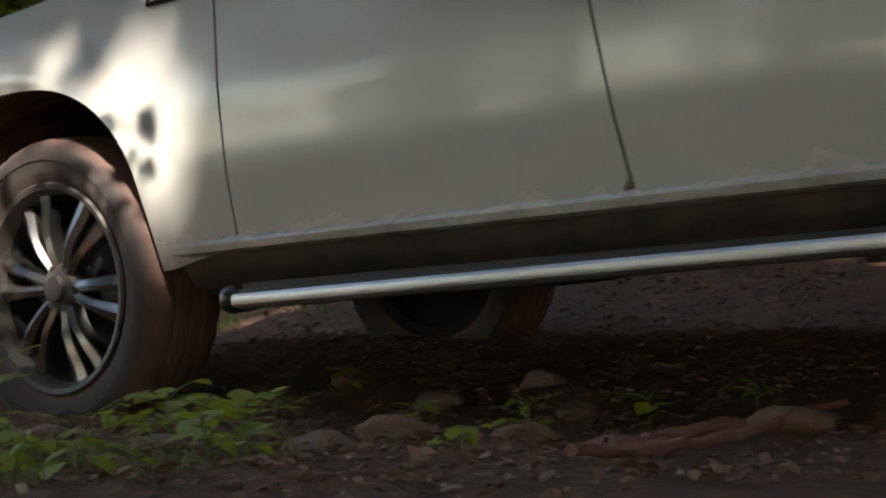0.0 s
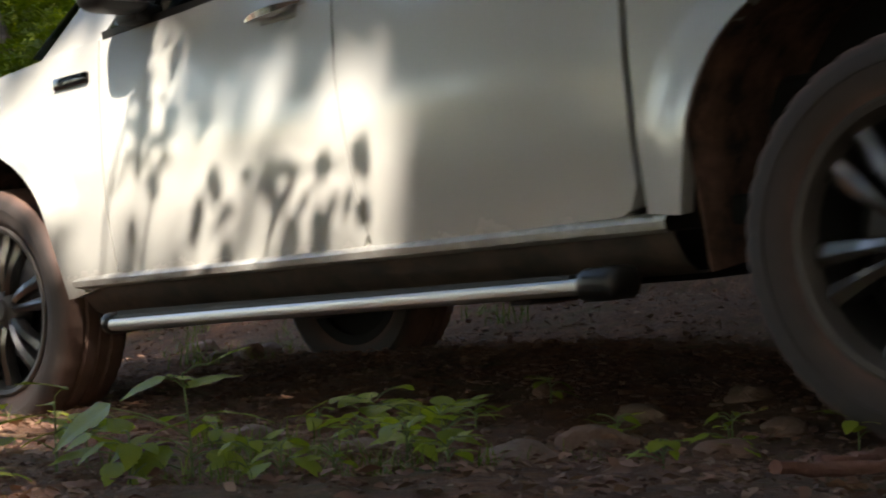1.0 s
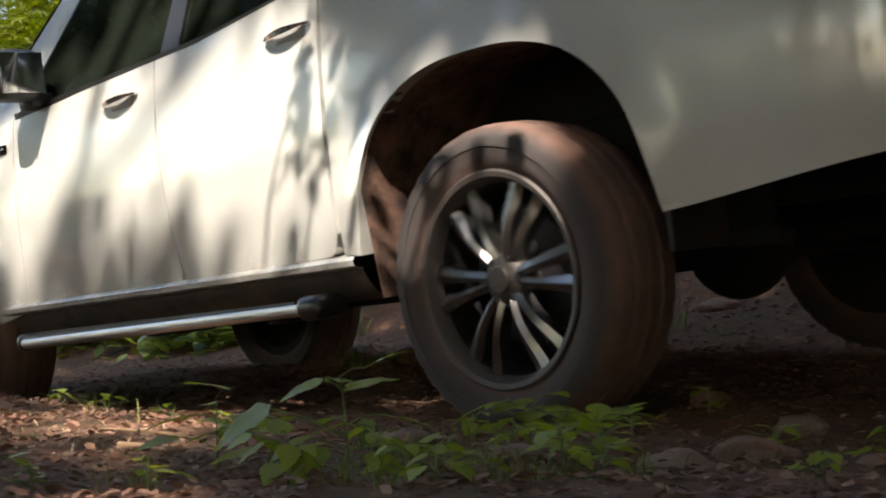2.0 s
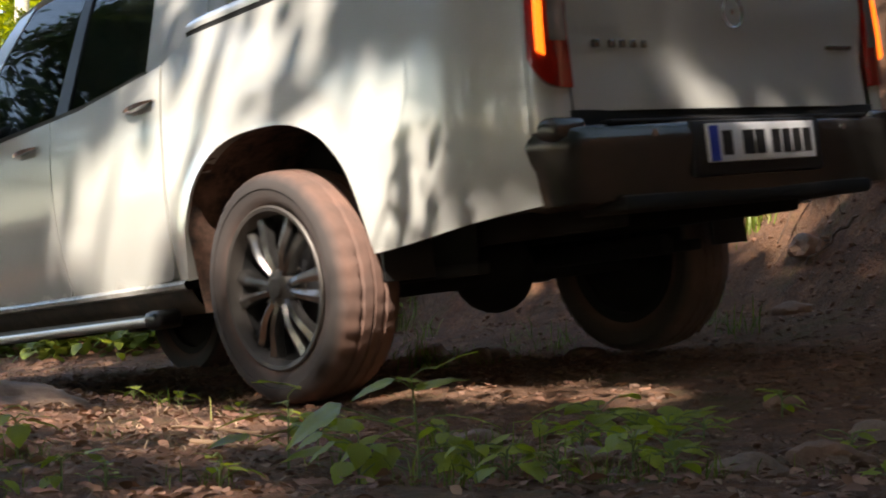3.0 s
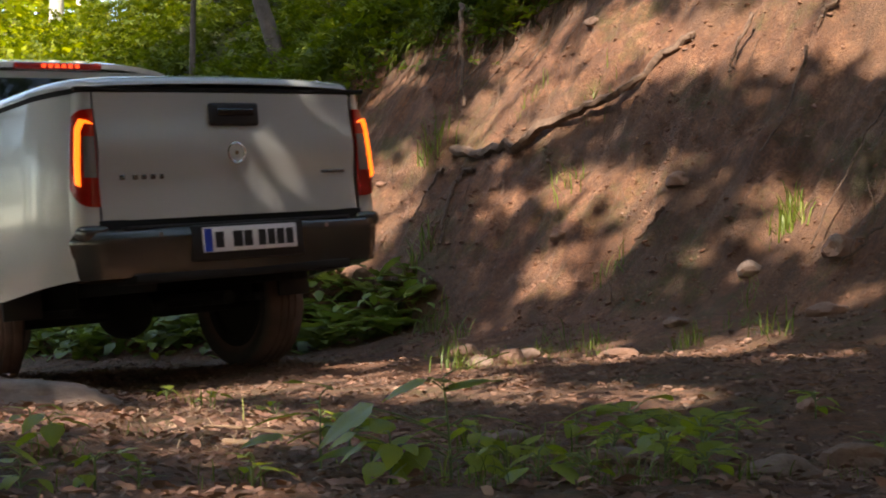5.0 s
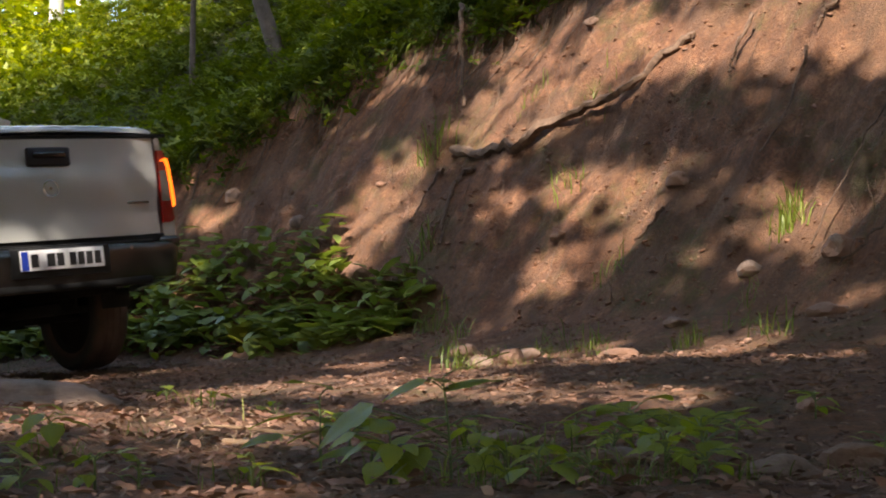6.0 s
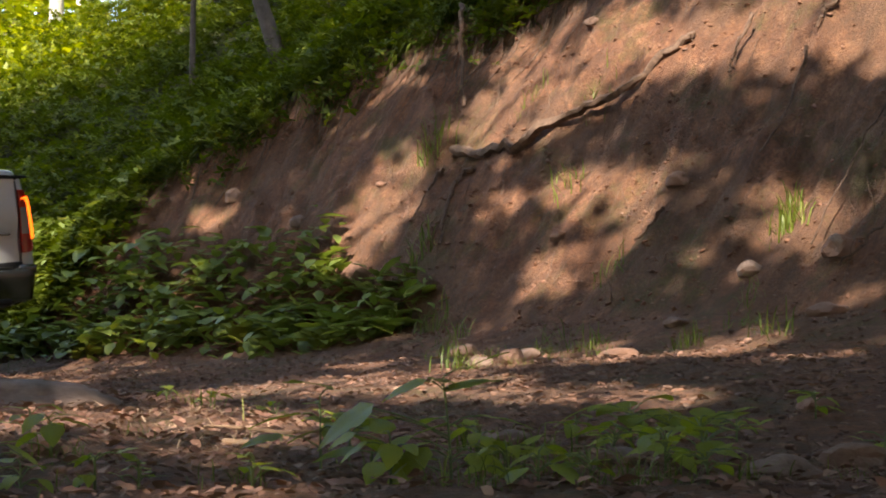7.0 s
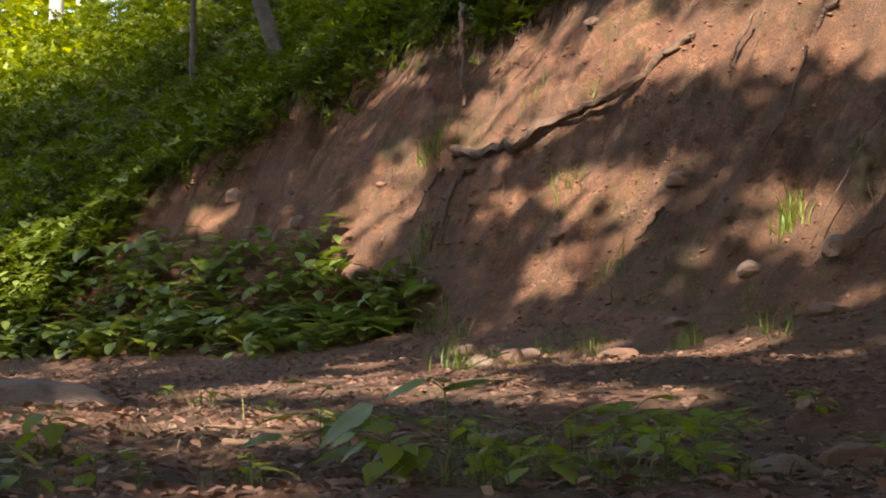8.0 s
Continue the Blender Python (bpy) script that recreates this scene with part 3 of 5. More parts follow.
    for k, (yy, ww) in enumerate(((0.60, 0.024), (0.535, 0.022), (0.49, 0.022), (0.445, 0.022), (0.40, 0.018))):
        part("badge_bar", box_bm(-1.200, -1.186, yy - ww / 2, yy + ww / 2, 0.920, 0.942, 0.003), M_RIM, tg, "chrome badge mark")
    part("badge_bar", box_bm(-1.198, -1.186, -0.64, -0.50, 0.926, 0.940, 0.003), M_RIM, tg, "chrome badge mark")
    # filler block, near-black in place of the shade below the gate
    part("gate_gap_shade", box_bm(-1.19, -1.05, -0.73, 0.73, 0.69, 0.746, 0.004), M_SHADE_RUBBER, t, "near-black filler painted as the shade in the gap under the tailgate")
    part("bed_floor", box_bm(-1.12, 0.42, -0.48, 0.48, 0.70, 0.74, 0.01), M_SHADE_RUBBER, t)
    # tail lamps
    for sg in (1, -1):
        def lamp(u, v):
            z = 0.805 + 0.43 * v + 0.085 * u ** 2.5 * max(0.0, 1 - v / 0.35) - 0.03 * u ** 3 * max(0.0, (v - 0.8) / 0.2)
            a = (1 - 0.86 * u) * math.pi / 2
            x, y, z = corner_point(a, z)
            return (x - 0.010 * math.sin(a) - 0.006, sg * (y + 0.010 * math.cos(a)), z)
        la = part("tail_lamp", solid(grid_bm(lamp, 10, 14), 0.02, (-1, 0, 0)), M_RED, t, "red tail lamp")
        bm = bmesh.new()
        pts = [(0.12, 0.86), (0.45, 0.88), (0.62, 0.80), (0.62, 0.2)]
        dense = []
        for (u0, v0), (u1, v1) in zip(pts, pts[1:]):
            for k in range(6):
                dense.append((u0 + (u1 - u0) * k / 6, v0 + (v1 - v0) * k / 6))
        dense.append(pts[-1])
        rings = []
        for u, v in dense:
            p = Vector(lamp(u, v))
            rings.append([(p.x - 0.008, p.y - sg * 0.011, p.z - 0.008), (p.x - 0.008, p.y + sg * 0.011, p.z + 0.008), (p.x + 0.004, p.y + sg * 0.011, p.z + 0.008), (p.x + 0.004, p.y - sg * 0.011, p.z - 0.008)])
        ring_loft(bm, rings)
        part("light_guide", bm, M_GLOW, la, "glowing amber-red light strip")
        def clear(u, v):
            p = Vector(lamp(0.02 + 0.36 * u, 0.30 + 0.42 * v))
            return (p.x - 0.003, p.y, p.z)
        part("clear_lens", solid(grid_bm(clear, 4, 6), 0.003, (-1, 0, 0)), M_LENS, la, "clear reversing lamp lens")
    # rear bumper
    def bumper(u, v):
        # plan line round the rear, then the section's way outwards
        k = 2 * u - 1
        a = abs(k)
        if a < 0.72:
            x, y, nx, ny = -1.255 + 0.035 * (a / 0.72) ** 2, 0.72 * a / 0.72, -1.0, 0.05
        elif a < 0.88:
            b = (a - 0.72) / 0.16 * math.pi / 2
            x, y, nx, ny = -1.220 + 0.11 * (1 - math.cos(b)), 0.72 + 0.118 * math.sin(b), -math.cos(b), math.sin(b)
        else:
            x, y, nx, ny = -1.11 + 0.05 * (a - 0.88) / 0.12, 0.838, 0.0, 1.0
        prof = [(-0.10, 0.702), (-0.016, 0.703), (0.0, 0.692), (0.010, 0.655), (0.003, 0.60), (-0.008, 0.53), (-0.018, 0.488), (-0.10, 0.474)]
        f = v * (len(prof) - 1)
        i = min(int(f), len(prof) - 2)
        o = prof[i][0] + (prof[i + 1][0] - prof[i][0]) * (f - i)
        z = prof[i][1] + (prof[i + 1][1] - prof[i][1]) * (f - i)
        return (x + nx * o, math.copysign(y + ny * o, k), z)
    rb = part("rear_bumper", solid(grid_bm(bumper, 75, 21), 0.008, (-1, 0, 0)), M_BUMPER, t, "dark graphite rear bumper", angle=50)
    part("step_pad", box_bm(-1.235, -1.05, -0.62, 0.62, 0.700, 0.712, 0.005), M_BLACK, rb, "black ribbed step pad")
    part("lower_apron", box_bm(-1.24, -1.05, -0.60, 0.60, 0.455, 0.50, 0.015), M_SHADE_RUBBER, rb)
    part("plate_recess", box_bm(-1.262, -1.20, -0.31, 0.31, 0.535, 0.70, 0.012), M_BLACK, rb)
    for sg in (1, -1):
        part("corner_cap", box_bm(-1.212, -1.03, sg * 0.758 - 0.074, sg * 0.758 + 0.074, 0.655, 0.727, 0.026, 4), M_BUMPER, rb)
        part("parking_sensor", cyl_x(-1.2500, -1.235, sg * 0.46, 0.668, 0.011, n=14), M_CHROME, rb)
    pl = part("number_plate", box_bm(-1.276, -1.262, -0.26, 0.26, 0.573, 0.687, 0.004), M_PLATE, t, "white number plate with dark bars")
    part("plate_band", box_bm(-1.278, -1.274, 0.215, 0.255, 0.576, 0.680, 0.0), M_BLUE, pl, "blue band")
    for yy, ww in ((0.175, 0.044), (0.075, 0.05), (0.018, 0.044), (-0.06, 0.04), (-0.112, 0.04), (-0.164, 0.04), (-0.216, 0.04)):
        part("plate_bar", box_bm(-1.2785, -1.2745, yy - ww / 2, yy + ww / 2, 0.592, 0.664, 0.0), M_INK, pl)
    # chassis, its near-black colour holding the shade under the body
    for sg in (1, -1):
        part("frame_rail", box_bm(-1.05, 3.7, sg * 0.42 - 0.04, sg * 0.42 + 0.04, 0.42, 0.56, 0.012), M_SHADE_RUBBER, t)
        part("leaf_spring", box_bm(-0.55, 0.55, sg * 0.52 - 0.03, sg * 0.52 + 0.03, 0.33, 0.37, 0.01), M_SHADE_RUBBER, t)
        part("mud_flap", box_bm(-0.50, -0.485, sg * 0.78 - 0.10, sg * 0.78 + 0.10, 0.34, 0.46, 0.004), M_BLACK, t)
    part("rear_axle", cyl_y(-0.78, 0.78, 0, 0.335, 0.05), M_SHADE_RUBBER, t)
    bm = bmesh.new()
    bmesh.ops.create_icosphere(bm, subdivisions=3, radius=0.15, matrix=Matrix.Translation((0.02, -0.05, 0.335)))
    part("differential", bm, M_SHADE_RUBBER, t)
    part("front_axle", cyl_y(-0.78, 0.78, 3.15, 0.34, 0.045), M_SHADE_RUBBER, t)
    part("underbody", box_bm(-1.0, 3.8, -0.62, 0.62, 0.50, 0.70, 0.03), M_SHADE_RUBBER, t)
    part("fuel_tank", box_bm(0.6, 1.6, 0.20, 0.70, 0.29, 0.48, 0.06, 3), M_SHADE_RUBBER, t)
    part("skid_plate", box_bm(2.6, 3.8, -0.40, 0.40, 0.30, 0.42, 0.04), M_SHADE_RUBBER, t)
    part("exhaust", cyl_x(-0.6, 2.2, -0.30, 0.36, 0.035), M_SHADE_RUBBER, t)
    part("silencer", cyl_x(0.4, 1.0, -0.36, 0.38, 0.09), M_SHADE_RUBBER, t)
    # wheels: place and half turn for those of the far side
    for hx in (0.0, 3.15):
        for sg in (1, -1):
            WHEELS[build_wheel(t)] = (0.005 if hx < 1 else 3.11, sg * (0.825 if hx < 1 else 0.76), 0.340 if hx < 1 else 0.355, 0 if sg > 0 else 180)
    return t


M_GLASS = mat("tinted_glass", (0.06, 0.08, 0.06), 0.02, Transmission_Weight=0.85, IOR=1.27)
# body paint darkened by the shade of a handle cup
M_CUP_SHADE = mat("paint_with_cup_shade", (0.30, 0.30, 0.28), 0.4, 0.3)
M_CAP = mat("black_moulding", (0.010, 0.010, 0.011), 0.32)


def stained(name, low, high, rough, scale=8, metal=0.0):
    """A surface under a film of dried mud."""
    m = mat(name, low, rough, metal)
    n = Nodes(m)
    a = n.noise(scale, 7, 0.68)
    n.color(n.ramp(a, [(0.38, low), (0.70, high)]))
    n.bump(a, 0.5, 0.006)
    return m


M_SILL = stained("muddy_cladding", (0.030, 0.027, 0.023), (0.115, 0.080, 0.058), 0.6)
M_BUMPER = stained("graphite_bumper", (0.105, 0.105, 0.10), (0.17, 0.155, 0.135), 0.24, 3, 0.85)
M_LINER = stained("muddy_liner", (0.030, 0.022, 0.018), (0.24, 0.13, 0.09), 0.9, 11)
M_LENS = mat("clear_lens", (0.30, 0.29, 0.29), 0.22, 0.6)
M_RED = mat("red_lens", (0.30, 0.010, 0.006), 0.10, Coat_Weight=1.0)
M_GLOW = mat("light_guide", (1.0, 0.2, 0.03), 0.3, Emission_Color=(1.0, 0.13, 0.010, 1), Emission_Strength=0.8)
M_DIODE = mat("red_diode", (0.9, 0.06, 0.02), 0.3, Emission_Color=(1.0, 0.06, 0.012, 1), Emission_Strength=0.55)
M_STEP = mat("brushed_steel", (0.66, 0.66, 0.66), 0.36, 1.0)
M_CHROME_DARK = mat("dark_chrome", (0.10, 0.10, 0.10), 0.10, 1.0)
M_PLATE = mat("plate_white", (0.8, 0.8, 0.8), 0.4)
M_BLUE = mat("plate_blue", (0.02, 0.06, 0.45), 0.4)
M_INK = mat("plate_ink", (0.02, 0.02, 0.02), 0.5)

truck = build_truck()


# ---- plants, stones and litter ----
RNG = np.random.default_rng(7)


def leaf_material(name, low, high, yellow=(0.20, 0.22, 0.02), thin=0.35, rough=0.5):
    m = mat(name, low, rough)
    n = Nodes(m)
    isl = n.island()
    c = n.mix(isl, low, high)
    c = n.mix(n.ramp(isl, [(0.86, lump(0)), (1.0, lump(0.7))]), c, yellow)
    c = n.mix(n.ramp(n.noise(30, 4), [(0.4, lump(0.0)), (0.75, lump(0.4))]), c, (low[0] * 0.6, low[1] * 0.6, low[2] * 0.6))
    n.color(c)
    tr = n.t.nodes.new("ShaderNodeBsdfTranslucent")
    n.link(n.mix(1.0, c, (1.0, 1.0, 0.55), 'MULTIPLY'), tr.inputs["Color"])
    mx = n.t.nodes.new("ShaderNodeMixShader")
    mx.inputs[0].default_value = thin
    n.link(n.bsdf.outputs[0], mx.inputs[1])
    n.link(tr.outputs[0], mx.inputs[2])
    n.link(mx.outputs[0], n.t.nodes["Material Output"].inputs["Surface"])
    return m


def bark_material(name, low, high, scale=9):
    m = mat(name, low, 0.9)
    n = Nodes(m)
    a = n.noise(scale, 8, 0.7)
    n.color(n.ramp(a, [(0.3, low), (0.7, high)]))
    n.bump(a, 0.7, 0.02)
    return m


def stone_material(name, low, high):
    m = mat(name, low, 0.85)
    n = Nodes(m)
    a = n.noise(14, 8, 0.65)
    isl = n.island()
    c = n.ramp(a, [(0.3, low), (0.72, high)])
    c = n.mix(n.ramp(isl, [(0.0, lump(0.1)), (1.0, lump(0.85))]), c, (0.22, 0.105, 0.06))
    n.color(c)
    n.bump(a, 0.6, 0.01)
    return m


M_LEAF = leaf_material("fresh_leaf", (0.045, 0.105, 0.018), (0.10, 0.17, 0.025))
M_HERB = leaf_material("herb_leaf", (0.20, 0.26, 0.024), (0.37, 0.41, 0.030), (0.46, 0.45, 0.03), 0.48, 0.45)
M_HILL = leaf_material("undergrowth_leaf", (0.055, 0.085, 0.002), (0.135, 0.165, 0.004), (0.26, 0.25, 0.006), 0.45, 0.7)
M_TOE = leaf_material("toe_herb_leaf", (0.135, 0.185, 0.030), (0.225, 0.275, 0.050), (0.29, 0.31, 0.03), 0.35, 0.5)
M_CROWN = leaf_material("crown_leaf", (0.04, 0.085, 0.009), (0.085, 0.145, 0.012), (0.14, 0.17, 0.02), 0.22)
# far foliage: strong sun is put into this much lighter leaf colour
M_FAR_LIT = leaf_material("leaf_painted_sunlit", (0.25, 0.29, 0.006), (0.40, 0.42, 0.010), (0.5, 0.48, 0.015), 0.5)
M_DRY = leaf_material("dry_leaf", (0.18, 0.085, 0.054), (0.33, 0.180, 0.120), (0.43, 0.29, 0.20), 0.12, 0.85)
M_GRASS = leaf_material("grass_blade", (0.10, 0.15, 0.014), (0.20, 0.25, 0.028), (0.34, 0.30, 0.10), 0.35)
M_STRAW = leaf_material("dry_straw", (0.28, 0.17, 0.10), (0.46, 0.31, 0.19), (0.5, 0.38, 0.24), 0.1, 0.8)
M_TWIG = leaf_material("dry_twig", (0.13, 0.070, 0.045), (0.30, 0.18, 0.115), (0.42, 0.29, 0.19), 0.05, 0.85)
M_BARK = bark_material("bark", (0.05, 0.038, 0.03), (0.14, 0.11, 0.085))
M_PALE = bark_material("pale_bark", (0.35, 0.32, 0.27), (0.6, 0.56, 0.48))
M_ROOT = bark_material("root_bark", (0.06, 0.034, 0.022), (0.22, 0.135, 0.085), 26)
M_REDBARK = bark_material("peeled_bark", (0.16, 0.07, 0.05), (0.30, 0.15, 0.11), 16)
M_STONE = stone_material("stone", (0.13, 0.085, 0.062), (0.27, 0.20, 0.15))
M_GRIT = stone_material("grit", (0.10, 0.062, 0.046), (0.19, 0.125, 0.092))
M_CLOD = stone_material("earth_clod", (0.12, 0.052, 0.029), (0.28, 0.13, 0.068))
M_STEM = mat("green_stem", (0.16, 0.20, 0.06), 0.6)


def mesh_from_arrays(name, verts, quads, material, smooth_faces=False):
    me = bpy.data.meshes.new(name)
    nv, nf = len(verts), len(quads)
    me.vertices.add(nv)
    me.vertices.foreach_set("co", np.asarray(verts, np.float32).ravel())
    me.loops.add(nf * 4)
    me.loops.foreach_set("vertex_index", np.asarray(quads, np.int32).ravel())
    me.polygons.add(nf)
    me.polygons.foreach_set("loop_start", np.arange(nf, dtype=np.int32) * 4)
    me.update(calc_edges=True)
    me.validate()
    if smooth_faces:
        me.polygons.foreach_set("use_smooth", [True] * len(me.polygons))
    me.materials.append(material)
    return me


def turns(az, tilt, spin):
    """Rotation matrices: spin about z, lean by tilt about x, turn to az."""
    def rz(a):
        c, s, o, i = np.cos(a), np.sin(a), np.zeros_like(a), np.ones_like(a)
        return np.stack([np.stack([c, -s, o], -1), np.stack([s, c, o], -1), np.stack([o, o, i], -1)], -2)
    c, s, o, i = np.cos(tilt), np.sin(tilt), np.zeros_like(tilt), np.ones_like(tilt)
    rx = np.stack([np.stack([i, o, o], -1), np.stack([o, c, -s], -1), np.stack([o, s, c], -1)], -2)
    return rz(az) @ rx @ rz(spin)


def scatter(tv, tq, R, T, S):
    """Copies of a small quad mesh: verts and quads of the whole."""
    tv, tq = np.asarray(tv, float), np.asarray(tq)
    v = np.einsum('nij,kj->nki', R * S[:, None, None], tv) + T[:, None, :]
    q = tq[None] + (np.arange(len(T)) * len(tv))[:, None, None]
    return v.reshape(-1, 3), q.reshape(-1, 4)


def joined(sets):
    vs, qs, n = [], [], 0
    for v, q in sets:
        vs.append(v)
        qs.append(q + n)
        n += len(v)
    return np.concatenate(vs), np.concatenate(qs)


# leaf of length 1 along +y, folded along its rib, tip drooping
LEAF_V = [(0, 0, 0), (0.22, 0.16, 0.05), (0.34, 0.42, 0.07), (0.22, 0.74, 0.03), (0, 1.0, -0.10),
          (-0.22, 0.74, 0.03), (-0.34, 0.42, 0.07), (-0.22, 0.16, 0.05), (0, 0.38, 0.0), (0, 0.72, -0.02)]
LEAF_Q = [(0, 1, 2, 8), (8, 2, 3, 9), (0, 8, 6, 7), (8, 9, 5, 6), (9, 3, 4, 5)]
HEART_V = [(0, 0.10, 0), (0.20, -0.04, 0.03), (0.44, 0.18, 0.08), (0.40, 0.50, 0.06), (0.20, 0.80, 0.0), (0, 1.0, -0.10),
           (-0.20, 0.80, 0.0), (-0.40, 0.50, 0.06), (-0.44, 0.18, 0.08), (-0.20, -0.04, 0.03), (0, 0.45, -0.01), (0, 0.78, -0.04)]
HEART_Q = [(0, 1, 2, 10), (10, 2, 3, 11), (11, 3, 4, 5), (0, 10, 8, 9), (10, 11, 7, 8), (11, 5, 6, 7)]
CURL_V = [(x * 0.85, y, z + 0.8 * x * x + 0.25 * (y - 0.5) ** 2 + 0.25 * x * y) for x, y, z in LEAF_V]
ROLL_V = [(x * 0.6, y, z + 1.3 * x * abs(x) + 0.2 * y * y) for x, y, z in LEAF_V]
# a small spray of three simple leaves
def diamond(ang, tilt, ln, wd):
    c, s = math.cos(ang), math.sin(ang)
    pts = [(0, 0, 0), (wd, ln * 0.45, tilt * 0.5), (0, ln, tilt), (-wd, ln * 0.45, tilt * 0.5)]
    return [(c * x - s * y, s * x + c * y, z) for x, y, z in pts]


SPRAY_V = sum((diamond(a, t, 1.0, 0.30) for a, t in ((0.0, 0.1), (2.0, -0.2), (4.3, 0.25))), [])
SPRAY_Q = [(0, 1, 2, 3), (4, 5, 6, 7), (8, 9, 10, 11)]
FIVE_V = sum((diamond(a, t, 1.0, 0.24) for a, t in ((0.0, 0.2), (1.3, -0.1), (2.5, 0.3), (3.8, -0.25), (5.1, 0.1))), [])
FIVE_Q = [(4 * k, 4 * k + 1, 4 * k + 2, 4 * k + 3) for k in range(5)]
BLADE_V = [(-0.02, 0, 0), (0.02, 0, 0), (0.018, 0.10, 0.45), (-0.018, 0.10, 0.45), (0.010, 0.30, 0.72), (-0.010, 0.30, 0.72), (0.002, 0.58, 0.78), (-0.002, 0.58, 0.78)]
BLADE_Q = [(0, 1, 2, 3), (3, 2, 4, 5), (5, 4, 6, 7)]
U = RNG.uniform


def stuff(name, sets, material, label, category):
    v, q = joined(sets)
    return tagged(new(name, mesh_from_arrays(name, v, q, material, True)), label, category, kind="stuff")


def tube(points, radii, sides=7, wob=0.0):
    bm = bmesh.new()
    pts = [Vector(p) for p in points]
    rings = []
    for i, p in enumerate(pts):
        d = (pts[min(i + 1, len(pts) - 1)] - pts[max(i - 1, 0)]).normalized()
        a = d.cross(Vector((0.3, 0.2, 0.93))).normalized()
        b = d.cross(a)
        r = radii[i]
        rings.append([tuple(p + (a * math.cos(2 * math.pi * k / sides) + b * math.sin(2 * math.pi * k / sides)) * r * (1 + wob * random.uniform(-1, 1))) for k in range(sides)])
    ring_loft(bm, rings)
    return bm


def refine(points, n=5, jitter=0.0):
    """A smooth line through the points."""
    p = [Vector(q) for q in points]
    p = [2 * p[0] - p[1], *p, 2 * p[-1] - p[-2]]
    out = []
    for i in range(1, len(p) - 2):
        for k in range(n):
            t = k / n
            q = 0.5 * ((2 * p[i]) + (p[i + 1] - p[i - 1]) * t + (2 * p[i - 1] - 5 * p[i] + 4 * p[i + 1] - p[i + 2]) * t * t + (3 * p[i] - p[i - 1] - 3 * p[i + 1] + p[i + 2]) * t ** 3)
            out.append(q + Vector([random.uniform(-jitter, jitter) for _ in range(3)]))
    out.append(p[-2])
    return out


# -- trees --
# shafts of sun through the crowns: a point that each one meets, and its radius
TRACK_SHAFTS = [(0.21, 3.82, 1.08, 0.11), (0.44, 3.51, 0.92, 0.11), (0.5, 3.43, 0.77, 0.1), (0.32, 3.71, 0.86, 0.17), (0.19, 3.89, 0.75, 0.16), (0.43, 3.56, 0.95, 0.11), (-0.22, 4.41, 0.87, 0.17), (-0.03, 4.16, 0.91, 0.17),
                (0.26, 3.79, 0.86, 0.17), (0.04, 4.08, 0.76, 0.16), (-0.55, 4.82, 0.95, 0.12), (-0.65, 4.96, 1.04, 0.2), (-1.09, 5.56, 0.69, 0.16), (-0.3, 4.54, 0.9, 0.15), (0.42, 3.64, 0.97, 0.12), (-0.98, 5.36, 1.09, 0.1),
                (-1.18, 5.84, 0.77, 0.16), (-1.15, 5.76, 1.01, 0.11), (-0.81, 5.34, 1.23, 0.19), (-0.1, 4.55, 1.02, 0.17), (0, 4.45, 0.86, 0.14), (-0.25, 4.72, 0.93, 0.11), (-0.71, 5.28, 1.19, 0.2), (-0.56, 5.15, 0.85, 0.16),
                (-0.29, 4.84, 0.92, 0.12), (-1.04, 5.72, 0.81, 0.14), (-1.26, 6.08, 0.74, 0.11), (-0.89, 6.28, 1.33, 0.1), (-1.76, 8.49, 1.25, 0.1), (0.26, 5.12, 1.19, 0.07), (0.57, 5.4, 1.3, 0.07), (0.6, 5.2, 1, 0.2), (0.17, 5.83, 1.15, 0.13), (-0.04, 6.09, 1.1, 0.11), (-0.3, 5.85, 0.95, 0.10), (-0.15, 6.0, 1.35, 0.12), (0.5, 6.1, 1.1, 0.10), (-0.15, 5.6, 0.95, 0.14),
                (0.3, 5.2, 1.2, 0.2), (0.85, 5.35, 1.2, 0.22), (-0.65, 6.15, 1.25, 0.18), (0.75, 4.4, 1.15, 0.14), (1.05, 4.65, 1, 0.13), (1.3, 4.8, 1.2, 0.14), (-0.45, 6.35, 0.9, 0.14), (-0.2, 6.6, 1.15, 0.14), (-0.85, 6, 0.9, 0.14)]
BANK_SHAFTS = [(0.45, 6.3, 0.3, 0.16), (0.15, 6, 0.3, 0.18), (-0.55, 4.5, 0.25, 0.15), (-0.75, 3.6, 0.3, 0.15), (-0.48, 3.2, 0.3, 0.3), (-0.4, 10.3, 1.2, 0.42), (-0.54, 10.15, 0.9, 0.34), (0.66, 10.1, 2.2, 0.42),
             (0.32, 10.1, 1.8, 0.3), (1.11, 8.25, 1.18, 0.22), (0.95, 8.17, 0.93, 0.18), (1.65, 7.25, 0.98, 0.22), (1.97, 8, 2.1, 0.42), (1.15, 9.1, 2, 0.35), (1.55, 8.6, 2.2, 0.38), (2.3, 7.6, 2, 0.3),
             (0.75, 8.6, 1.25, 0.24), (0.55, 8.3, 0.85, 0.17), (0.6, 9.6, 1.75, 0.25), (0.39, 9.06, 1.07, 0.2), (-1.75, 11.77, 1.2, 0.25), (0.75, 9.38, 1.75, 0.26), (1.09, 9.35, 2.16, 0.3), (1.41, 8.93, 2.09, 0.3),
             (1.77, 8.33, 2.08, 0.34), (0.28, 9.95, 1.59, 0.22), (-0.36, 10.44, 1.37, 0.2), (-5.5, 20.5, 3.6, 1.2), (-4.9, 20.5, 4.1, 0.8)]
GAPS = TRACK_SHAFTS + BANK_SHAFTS


